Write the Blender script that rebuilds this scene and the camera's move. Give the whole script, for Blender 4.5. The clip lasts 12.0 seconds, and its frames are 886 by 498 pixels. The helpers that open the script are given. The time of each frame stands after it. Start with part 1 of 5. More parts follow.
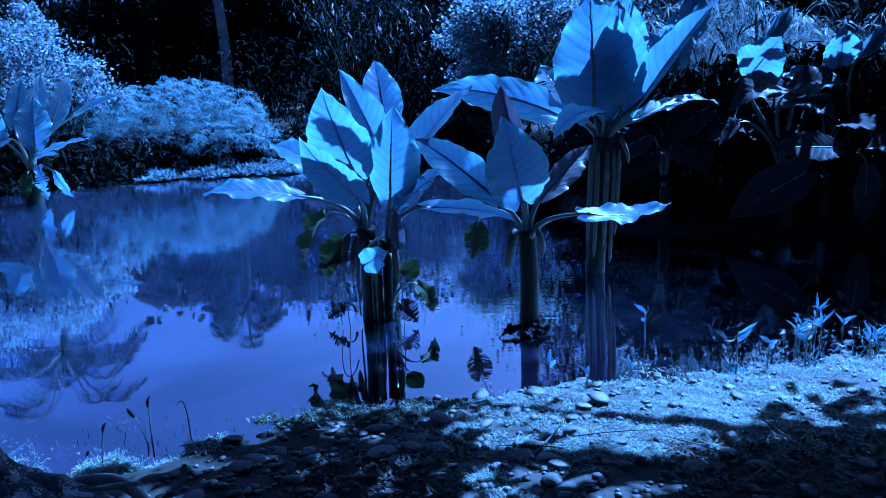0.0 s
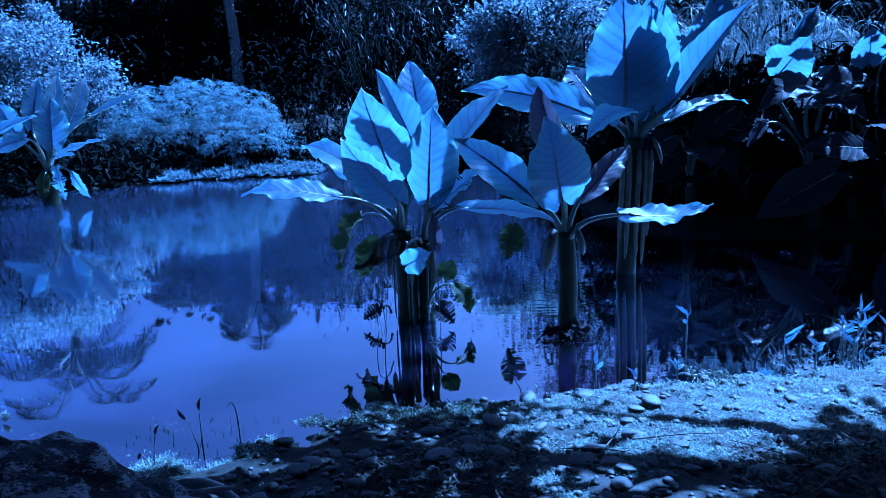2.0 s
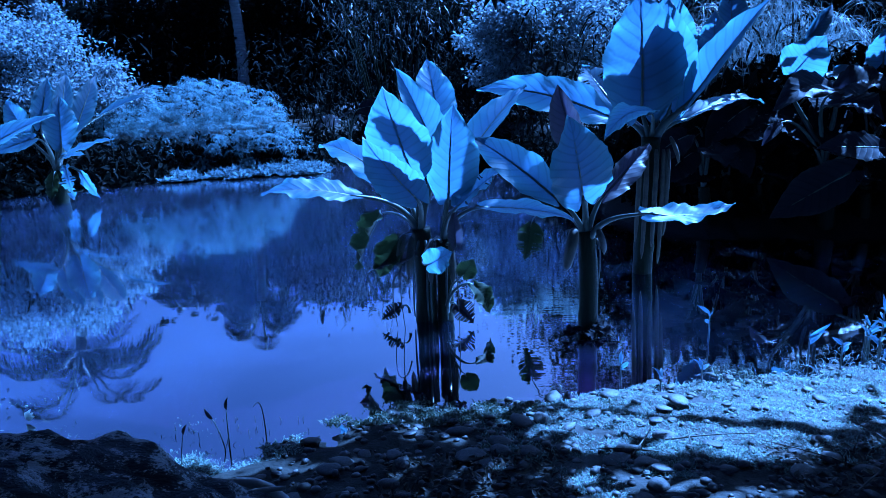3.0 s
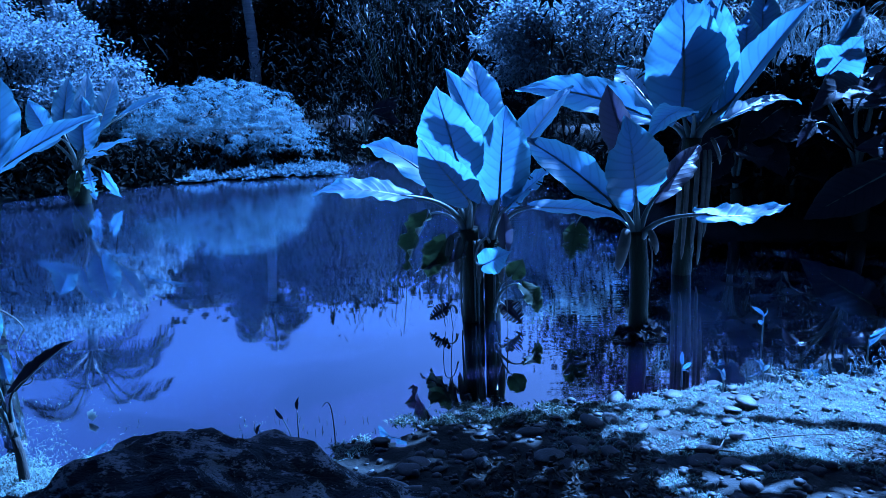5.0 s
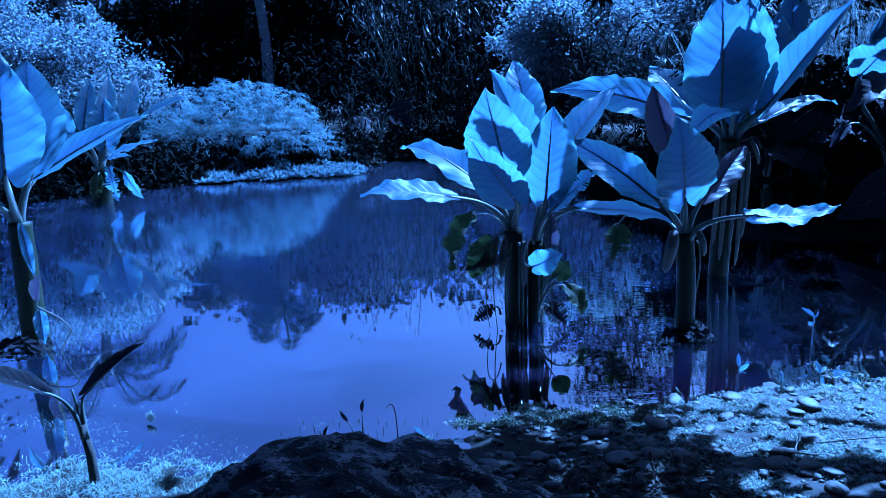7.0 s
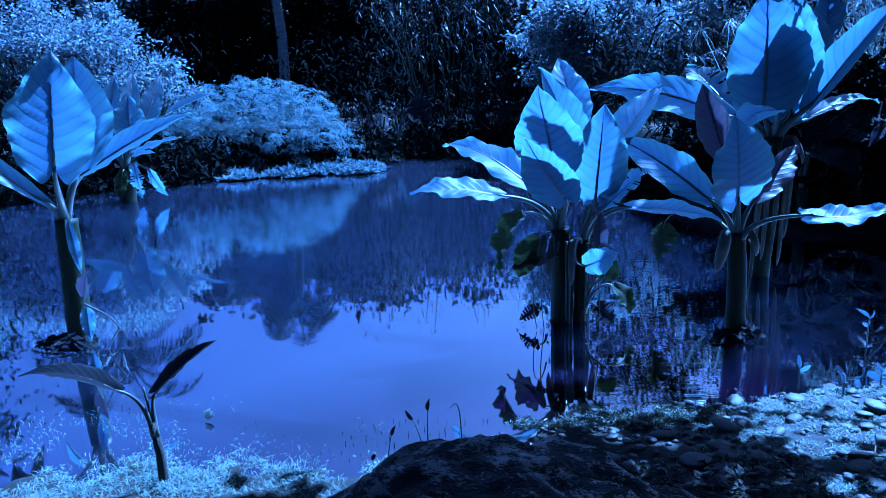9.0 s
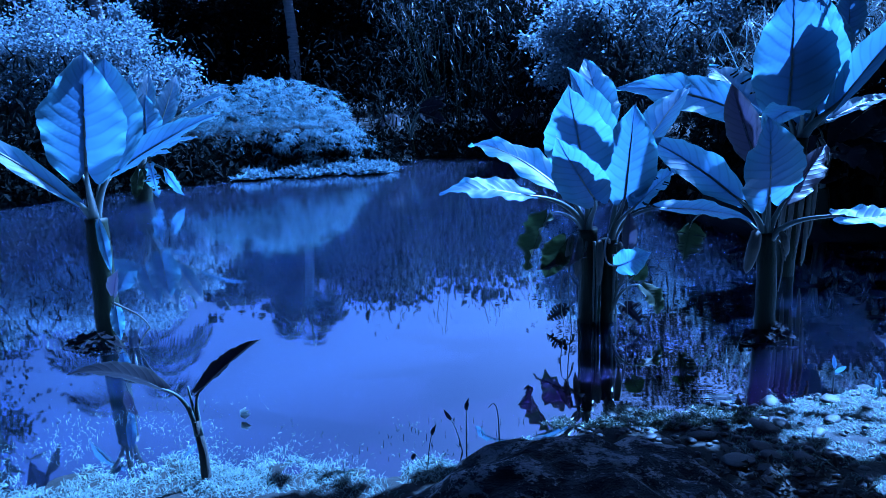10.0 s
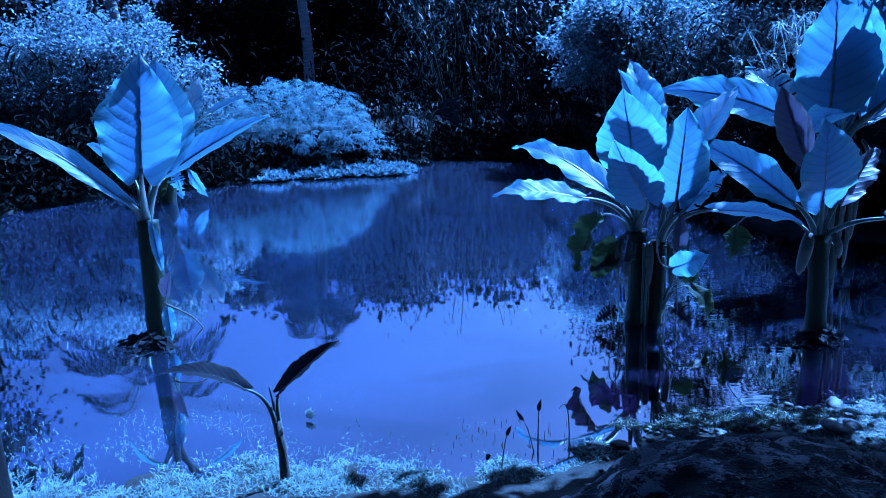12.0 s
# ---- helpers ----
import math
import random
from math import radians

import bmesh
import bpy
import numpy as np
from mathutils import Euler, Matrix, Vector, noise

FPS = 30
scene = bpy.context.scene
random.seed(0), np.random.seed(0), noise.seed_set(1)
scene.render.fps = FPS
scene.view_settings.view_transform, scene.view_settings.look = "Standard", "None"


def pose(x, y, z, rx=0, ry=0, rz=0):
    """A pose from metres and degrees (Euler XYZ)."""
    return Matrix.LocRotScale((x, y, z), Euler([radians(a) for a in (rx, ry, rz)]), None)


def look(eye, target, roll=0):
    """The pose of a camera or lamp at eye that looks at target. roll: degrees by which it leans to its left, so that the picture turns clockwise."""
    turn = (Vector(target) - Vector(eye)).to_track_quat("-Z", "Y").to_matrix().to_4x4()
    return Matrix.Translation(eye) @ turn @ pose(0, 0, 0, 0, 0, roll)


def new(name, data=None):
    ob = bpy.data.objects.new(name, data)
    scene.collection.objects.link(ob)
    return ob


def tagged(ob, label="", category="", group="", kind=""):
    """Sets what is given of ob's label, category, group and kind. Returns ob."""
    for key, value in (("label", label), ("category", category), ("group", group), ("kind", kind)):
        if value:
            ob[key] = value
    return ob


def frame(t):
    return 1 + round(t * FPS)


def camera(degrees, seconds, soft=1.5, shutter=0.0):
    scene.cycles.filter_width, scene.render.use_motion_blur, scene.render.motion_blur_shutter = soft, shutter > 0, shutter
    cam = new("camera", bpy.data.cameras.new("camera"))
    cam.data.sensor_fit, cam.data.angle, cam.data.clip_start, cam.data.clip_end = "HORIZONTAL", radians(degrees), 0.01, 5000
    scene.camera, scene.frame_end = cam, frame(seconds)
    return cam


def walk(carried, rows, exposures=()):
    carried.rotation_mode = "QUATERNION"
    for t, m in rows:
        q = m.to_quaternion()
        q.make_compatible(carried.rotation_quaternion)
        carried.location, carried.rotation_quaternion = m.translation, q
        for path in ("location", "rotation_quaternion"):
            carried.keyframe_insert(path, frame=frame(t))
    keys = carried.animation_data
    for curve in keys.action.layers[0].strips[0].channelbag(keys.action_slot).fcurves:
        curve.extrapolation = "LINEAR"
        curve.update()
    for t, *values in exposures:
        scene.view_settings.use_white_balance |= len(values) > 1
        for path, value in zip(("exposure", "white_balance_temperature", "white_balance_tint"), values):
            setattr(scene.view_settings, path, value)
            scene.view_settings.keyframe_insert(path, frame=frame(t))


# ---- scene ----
cam = camera(65.0, 12.0, soft=0.5)
PATH = [
    (0, (0.185, 0.212, 1.687), (0.097, 2.157, 1.231), -2.1),
    (0.5, (0.124, 0.211, 1.687), (0.038, 2.157, 1.232), -2.1),
    (1, (0.075, 0.215, 1.687), (-0.015, 2.16, 1.234), -2.1),
    (1.5, (0.013, 0.221, 1.688), (-0.079, 2.167, 1.235), -2.1),
    (2, (-0.06, 0.233, 1.688), (-0.156, 2.178, 1.235), -2.1),
    (2.5, (-0.124, 0.238, 1.687), (-0.222, 2.183, 1.233), -2.1),
    (3, (-0.189, 0.242, 1.685), (-0.289, 2.188, 1.232), -2.1),
    (5, (-0.525, 0.232, 1.69), (-0.629, 2.178, 1.24), -2.0),
    (5.5, (-0.606, 0.224, 1.693), (-0.712, 2.17, 1.242), -2.0),
    (6, (-0.684, 0.224, 1.696), (-0.79, 2.17, 1.246), -1.9),
    (6.5, (-0.744, 0.222, 1.7), (-0.855, 2.168, 1.252), -2.1),
    (7, (-0.819, 0.222, 1.705), (-0.933, 2.168, 1.257), -2.1),
    (9, (-1.106, 0.232, 1.712), (-1.239, 2.176, 1.259), -1.98),
    (9.5, (-1.185, 0.222, 1.718), (-1.326, 2.165, 1.266), -2.1),
    (10, (-1.267, 0.213, 1.721), (-1.415, 2.156, 1.268), -1.98),
    (10.5, (-1.358, 0.191, 1.729), (-1.508, 2.134, 1.278), -1.98),
    (11, (-1.446, 0.179, 1.741), (-1.596, 2.121, 1.288), -1.98),
    (11.5, (-1.526, 0.173, 1.743), (-1.679, 2.116, 1.291), -1.98),
    (12, (-1.598, 0.168, 1.739), (-1.755, 2.111, 1.29), -1.98),
]
LIGHTING = [(0.0, 1.98), (12.0, 1.98)]
walk(cam, [(t, look(eye, target, roll)) for t, eye, target, roll in PATH], LIGHTING)

# ---- world, sun, exposure ----
world = bpy.data.worlds.new("sky")
scene.world = world
world.use_nodes = True
wn = world.node_tree
sky = wn.nodes.new("ShaderNodeTexSky")
sky.sky_type, sky.sun_disc = "NISHITA", False
SUN_UP, SUN_AZ = 51.0, 42.0            # degrees above the horizon, and to the right of +y
sky.sun_elevation, sky.sun_rotation = radians(SUN_UP), radians(SUN_AZ)
sky.air_density, sky.dust_density, sky.ozone_density = 1.0, 5.5, 1.5
cast = wn.nodes.new("ShaderNodeMix")          # the blue cast of the whole film
cast.data_type, cast.blend_type = "RGBA", "MULTIPLY"
cast.inputs[0].default_value, cast.inputs[7].default_value = 1.0, (0.104, 0.30, 1.0, 1)
wn.links.new(sky.outputs[0], cast.inputs[6])
wn.links.new(cast.outputs[2], wn.nodes["Background"].inputs[0])
wn.nodes["Background"].inputs[1].default_value = 0.082
sun = new("sun", bpy.data.lights.new("sun", "SUN"))
sun.data.energy, sun.data.angle, sun.data.color = 18.0, radians(0.5), (0.11, 0.34, 1.0)
TO_SUN = Vector((math.sin(radians(SUN_AZ)) * math.cos(radians(SUN_UP)), math.cos(radians(SUN_AZ)) * math.cos(radians(SUN_UP)), math.sin(radians(SUN_UP))))
sun.matrix_world = look((0, 0, 0), -TO_SUN) @ pose(0, 0, 0)

rng = np.random.default_rng(7)


# ---- materials ----
def nodes_of(name):
    m = bpy.data.materials.new(name)
    m.use_nodes = True
    t = m.node_tree
    t.nodes.clear()
    return m, t, t.nodes.new("ShaderNodeOutputMaterial")


def nd(t, kind, **sets):
    n = t.nodes.new(kind)
    for k, v in sets.items():
        if k in n.inputs:
            n.inputs[k].default_value = v
    return n


def math_node(t, op, a, b=None, c=None):
    n = t.nodes.new("ShaderNodeMath")
    n.operation = op
    for i, v in enumerate((a, b, c)):
        if v is None:
            continue
        if isinstance(v, (int, float)):
            n.inputs[i].default_value = v
        else:
            t.links.new(v, n.inputs[i])
    return n.outputs[0]


def ramp(t, fac, stops):
    n = t.nodes.new("ShaderNodeValToRGB")
    while len(n.color_ramp.elements) < len(stops):
        n.color_ramp.elements.new(0.5)
    for e, (p, c) in zip(n.color_ramp.elements, stops):
        e.position, e.color = p, (*c, 1)
    t.links.new(fac, n.inputs[0])
    return n.outputs[0]


def mixed(t, fac, a, b, blend="MIX"):
    n = t.nodes.new("ShaderNodeMix")
    n.data_type, n.blend_type = "RGBA", blend
    for sock, v in ((n.inputs[0], fac), (n.inputs[6], a), (n.inputs[7], b)):
        if isinstance(v, tuple):
            sock.default_value = (*v, 1)
        elif isinstance(v, (int, float)):
            sock.default_value = v
        else:
            t.links.new(v, sock)
    return n.outputs[2]


def noise_fac(t, scale, detail=4.0, rough=0.55, stretch=None, coord="Object"):
    tc = t.nodes.new("ShaderNodeTexCoord")
    n = nd(t, "ShaderNodeTexNoise", Scale=scale, Detail=detail, Roughness=rough)
    if stretch:
        mp = t.nodes.new("ShaderNodeMapping")
        mp.inputs["Scale"].default_value = stretch
        t.links.new(tc.outputs[coord], mp.inputs[0])
        t.links.new(mp.outputs[0], n.inputs["Vector"])
    else:
        t.links.new(tc.outputs[coord], n.inputs["Vector"])
    return n.outputs["Fac"]


def bumped(t, shader, height, strength=0.5, dist=0.01):
    b = nd(t, "ShaderNodeBump", Strength=strength, Distance=dist)
    t.links.new(height, b.inputs["Height"])
    t.links.new(b.outputs[0], shader.inputs["Normal"])
    return b


def big_leaf_material(name, face, through_colour, glow=0.5, rough=0.4, worn=0.25, spec=0.45):
    """A large ribbed leaf: lateral veins and midrib from its own u, v; light passes through it."""
    m, t, out = nodes_of(name)
    uv = t.nodes.new("ShaderNodeUVMap")
    sep = t.nodes.new("ShaderNodeSeparateXYZ")
    t.links.new(uv.outputs[0], sep.inputs[0])
    u, v = sep.outputs[0], sep.outputs[1]
    av = math_node(t, "ABSOLUTE", math_node(t, "MULTIPLY_ADD", v, 2.0, -1.0))
    phase = math_node(t, "MULTIPLY", math_node(t, "MULTIPLY_ADD", av, -0.2, u), 66.0)
    wob = noise_fac(t, 3.0, 3, 0.5)
    ribs = math_node(t, "POWER", math_node(t, "MULTIPLY_ADD", math_node(t, "SINE", math_node(t, "ADD", phase, math_node(t, "MULTIPLY", wob, 7.0))), 0.5, 0.5), 7.0)
    blotch = noise_fac(t, 5.0, 6, 0.6)
    mid = math_node(t, "SUBTRACT", 1.0, math_node(t, "MULTIPLY", av, 16.0))
    mid = math_node(t, "MAXIMUM", mid, 0.0)
    vein = math_node(t, "MINIMUM", math_node(t, "ADD", math_node(t, "MULTIPLY", ribs, math_node(t, "MULTIPLY_ADD", blotch, 1.0, 0.15)), mid), 1.0)
    fine = noise_fac(t, 60.0, 4, 0.6)
    base = mixed(t, math_node(t, "MULTIPLY", blotch, 0.8), face, tuple(c * 0.6 for c in face))
    base = mixed(t, math_node(t, "MULTIPLY", vein, 0.4), base, tuple(c * 0.45 for c in face))
    thin = mixed(t, math_node(t, "POWER", av, 1.5), tuple(c * k for c, k in zip(through_colour, (0.75, 0.72, 1.0))), tuple(c * k for c, k in zip(through_colour, (1.1, 1.2, 1.05))))
    thr = mixed(t, math_node(t, "MULTIPLY", blotch, 0.4), thin, tuple(c * 0.6 for c in through_colour))
    thr = mixed(t, math_node(t, "MULTIPLY", vein, 0.42), thr, tuple(c * 0.3 for c in through_colour))
    edge = math_node(t, "MULTIPLY", math_node(t, "POWER", av, 10.0), worn)
    brown = ramp(t, fine, [(0.35, (0.05, 0.07, 0.05)), (0.65, (0.20, 0.24, 0.16))])
    base = mixed(t, edge, base, brown)
    p = nd(t, "ShaderNodeBsdfPrincipled", Roughness=rough)
    t.links.new(base, p.inputs["Base Color"])
    p.inputs["Specular IOR Level"].default_value = spec
    hgt = math_node(t, "ADD", math_node(t, "MULTIPLY", ribs, 0.8), math_node(t, "MULTIPLY", fine, 0.35))
    b = bumped(t, p, hgt, 0.22, 0.004)
    tr = t.nodes.new("ShaderNodeBsdfTranslucent")
    t.links.new(thr, tr.inputs[0])
    t.links.new(b.outputs[0], tr.inputs["Normal"])
    mx = t.nodes.new("ShaderNodeMixShader")
    mx.inputs[0].default_value = glow
    t.links.new(p.outputs[0], mx.inputs[1])
    t.links.new(tr.outputs[0], mx.inputs[2])
    t.links.new(mx.outputs[0], out.inputs[0])
    return m


def foliage_material(name, dark, light, glow=0.4, rough=0.5):
    """Small leaves and blades, each with a shade of its own."""
    m, t, out = nodes_of(name)
    geo = t.nodes.new("ShaderNodeNewGeometry")
    patch = noise_fac(t, 1.3, 3, 0.6)
    fac = math_node(t, "ADD", math_node(t, "MULTIPLY", geo.outputs["Random Per Island"], 0.6), math_node(t, "MULTIPLY", patch, 0.4))
    col = ramp(t, fac, [(0.15, dark), (0.85, light)])
    p = nd(t, "ShaderNodeBsdfPrincipled", Roughness=rough)
    p.inputs["Specular IOR Level"].default_value = 0.35 if rough < 0.6 else 0.12 if rough < 0.9 else 0.03
    t.links.new(col, p.inputs["Base Color"])
    tr = t.nodes.new("ShaderNodeBsdfTranslucent")
    t.links.new(mixed(t, 1.0, col, (1.7, 1.7, 1.5), "MULTIPLY"), tr.inputs[0])
    mx = t.nodes.new("ShaderNodeMixShader")
    mx.inputs[0].default_value = glow
    t.links.new(p.outputs[0], mx.inputs[1])
    t.links.new(tr.outputs[0], mx.inputs[2])
    t.links.new(mx.outputs[0], out.inputs[0])
    return m


def solid_material(name, stops, scale=8.0, rough=(0.5, 0.9), bump=0.5, dist=0.01, stretch=None, spec=0.4, own=False):
    """Bark, stem, stone, soil: two scales of noise for colour and relief."""
    m, t, out = nodes_of(name)
    coarse = noise_fac(t, scale, 5, 0.6, stretch)
    fine = noise_fac(t, scale * 9, 5, 0.65, stretch)
    fac = math_node(t, "ADD", math_node(t, "MULTIPLY", coarse, 0.65), math_node(t, "MULTIPLY", fine, 0.35))
    if own:
        info = t.nodes.new("ShaderNodeObjectInfo")
        fac = math_node(t, "ADD", math_node(t, "MULTIPLY", fac, 0.6), math_node(t, "MULTIPLY", info.outputs["Random"], 0.4))
    p = t.nodes.new("ShaderNodeBsdfPrincipled")
    p.inputs["Specular IOR Level"].default_value = spec
    t.links.new(ramp(t, fac, stops), p.inputs["Base Color"])
    t.links.new(math_node(t, "MULTIPLY_ADD", fine, rough[1] - rough[0], rough[0]), p.inputs["Roughness"])
    bumped(t, p, math_node(t, "ADD", coarse, math_node(t, "MULTIPLY", fine, 0.5)), bump, dist)
    t.links.new(p.outputs[0], out.inputs[0])
    return m


LEAF = big_leaf_material("water_banana_leaf", (0.014, 0.05, 0.066), (0.06, 0.184, 0.245), 0.62, 0.5)
LEAF_DARK = big_leaf_material("purple_backed_leaf", (0.0272, 0.0242, 0.0303), (0.0545, 0.0454, 0.0605), 0.4, spec=0.15)
LEAF_DEAD = big_leaf_material("withered_leaf", (0.0166, 0.0239, 0.011), (0.0184, 0.0312, 0.011), 0.3, 0.7, 0.7, spec=0.08)
# near-black, with bank shade put into the colour; also for withered leaves, sapling
LEAF_SHADE_BLACK = big_leaf_material("shade_black_leaf", (0.0066, 0.006, 0.0084), (0.009, 0.0078, 0.0105), 0.2, 0.75, 0.1, spec=0.08)
# darker copy of the leaf, with shade put into its colour
LEAF_SHADED = big_leaf_material("shaded_purplish_leaf", (0.0257, 0.0247, 0.0301), (0.0428, 0.0386, 0.0513), 0.4, 0.5, 0.15, spec=0.08)
STEM = solid_material("fleshy_stem", [(0.3, (0.00346, 0.00634, 0.00288)), (0.55, (0.00864, 0.0144, 0.00634)), (0.8, (0.0346, 0.0432, 0.0259))], 7, (0.35, 0.6), 0.5, 0.012, (3.0, 3.0, 0.25), 0.12)
PETIOLE = solid_material("petiole_skin", [(0.3, (0.028, 0.0448, 0.0364)), (0.7, (0.0672, 0.0896, 0.0784))], 10, (0.3, 0.5), 0.3, 0.005)
MIDRIB = solid_material("midrib_skin", [(0.3, (0.0336, 0.048, 0.0432)), (0.7, (0.0576, 0.0816, 0.0624))], 20, (0.35, 0.5), 0.2, 0.003)
BARK = solid_material("bark", [(0.3, (0.015, 0.014, 0.012)), (0.7, (0.07, 0.06, 0.05))], 5, (0.7, 0.95), 0.8, 0.03, (3, 3, 0.4))
PALM_BARK = solid_material("ringed_palm_bark", [(0.3, (0.106, 0.106, 0.106)), (0.7, (0.359, 0.348, 0.328))], 4, (0.7, 0.95), 0.8, 0.03, (0.5, 0.5, 5))
ROCK = solid_material("dark_boulder", [(0.40, (0.004, 0.004, 0.004)), (0.51, (0.02, 0.02, 0.019)), (0.56, (0.5, 0.5, 0.47))], 11, (0.4, 0.7), 1.0, 0.06, (1.0, 1.6, 2.8), 0.3)
STONE = solid_material("river_stone", [(0.25, (0.00624, 0.00624, 0.00624)), (0.5, (0.0156, 0.0156, 0.0147)), (0.8, (0.075, 0.075, 0.0684))], 6, (0.45, 0.75), 0.4, 0.006, own=True)
PEBBLE = solid_material("pebbles", [(0.3, (0.0115, 0.0115, 0.0115)), (0.7, (0.0768, 0.0768, 0.073))], 10, (0.5, 0.8), 0.4, 0.005)


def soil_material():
    """Pale grit along the near waterline; elsewhere stony mud, darkened to hold the shade."""
    m, t, out = nodes_of("grit_and_shaded_mud")
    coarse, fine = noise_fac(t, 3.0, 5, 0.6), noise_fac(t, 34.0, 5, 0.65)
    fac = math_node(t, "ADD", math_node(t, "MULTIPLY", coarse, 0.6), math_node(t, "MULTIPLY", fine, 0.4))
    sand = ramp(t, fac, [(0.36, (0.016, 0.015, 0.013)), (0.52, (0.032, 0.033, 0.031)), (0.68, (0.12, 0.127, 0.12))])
    shaded_mud = ramp(t, fac, [(0.35, (0.007, 0.007, 0.006)), (0.7, (0.026, 0.024, 0.020))])
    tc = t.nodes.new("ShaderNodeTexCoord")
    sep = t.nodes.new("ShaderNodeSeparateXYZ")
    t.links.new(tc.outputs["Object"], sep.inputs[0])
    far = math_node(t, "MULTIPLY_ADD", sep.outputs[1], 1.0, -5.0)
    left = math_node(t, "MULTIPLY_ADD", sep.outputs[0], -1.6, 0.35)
    # darkens the ground nearer the eye, where shade falls
    near_shade = math_node(t, "ADD", math_node(t, "MULTIPLY_ADD", sep.outputs[1], -3.0, 8.0), math_node(t, "MULTIPLY_ADD", noise_fac(t, 2.0, 3, 0.5), 2.4, -1.2))
    far = math_node(t, "MAXIMUM", math_node(t, "MAXIMUM", far, left), near_shade)
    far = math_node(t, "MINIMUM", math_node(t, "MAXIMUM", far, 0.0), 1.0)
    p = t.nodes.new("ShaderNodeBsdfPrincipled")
    t.links.new(mixed(t, far, sand, shaded_mud), p.inputs["Base Color"])
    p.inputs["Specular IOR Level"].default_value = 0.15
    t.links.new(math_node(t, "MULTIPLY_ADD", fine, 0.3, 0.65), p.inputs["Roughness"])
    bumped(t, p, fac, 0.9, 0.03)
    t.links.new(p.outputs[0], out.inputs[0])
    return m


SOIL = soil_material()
TWIG = solid_material("dead_twig", [(0.3, (0.0195, 0.0175, 0.0137)), (0.7, (0.078, 0.0702, 0.0546))], 12, (0.6, 0.9), 0.5, 0.004)
# sunlit edge of the rock, its light put into a pale colour
LIT_EDGE = solid_material("sunlit_rock_edge", [(0.3, (0.16, 0.16, 0.15)), (0.7, (0.34, 0.34, 0.31))], 14, (0.5, 0.8), 0.5, 0.004, (1, 1, 4))
BUSH = foliage_material("feathery_bush_leaves", (0.003, 0.0105, 0.019), (0.115, 0.26, 0.31), 0.32, 0.6)
FINE = foliage_material("small_tree_leaves", (0.00528, 0.0106, 0.0211), (0.158, 0.242, 0.295), 0.42, 0.5)
# forest leaf colour, near-black with the woods' shade put into it
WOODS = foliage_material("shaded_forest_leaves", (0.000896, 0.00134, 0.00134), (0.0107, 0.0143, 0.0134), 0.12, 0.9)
# low growth colour, near-black with the banks' shade put into it
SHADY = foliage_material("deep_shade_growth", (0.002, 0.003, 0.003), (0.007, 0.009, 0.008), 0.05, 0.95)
SEDGE = foliage_material("sedge_blades", (0.00828, 0.0166, 0.0248), (0.108, 0.166, 0.191), 0.4)
GRASS = foliage_material("shore_grass", (0.0591, 0.0986, 0.0887), (0.207, 0.296, 0.276), 0.45)
LITTER = foliage_material("dead_leaf_litter", (0.0056, 0.0049, 0.0042), (0.084, 0.07, 0.056), 0.15, 0.6)
SPECKLE = foliage_material("speckled_tree_leaves", (0.012, 0.0216, 0.0336), (0.12, 0.182, 0.221), 0.45, 0.55)
# bamboo leaf colour, dimmed to hold the shade of the woods
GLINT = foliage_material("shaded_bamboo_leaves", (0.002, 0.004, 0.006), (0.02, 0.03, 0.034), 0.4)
RAFT = foliage_material("raft_weed_leaves", (0.0096, 0.0192, 0.0288), (0.101, 0.182, 0.226), 0.4, 0.7)
PALE = foliage_material("pale_fallen_leaf", (0.2, 0.24, 0.25), (0.3, 0.36, 0.37), 0.4)
WEED = foliage_material("dark_pond_weed", (0.02, 0.03, 0.02), (0.09, 0.12, 0.09), 0.3)


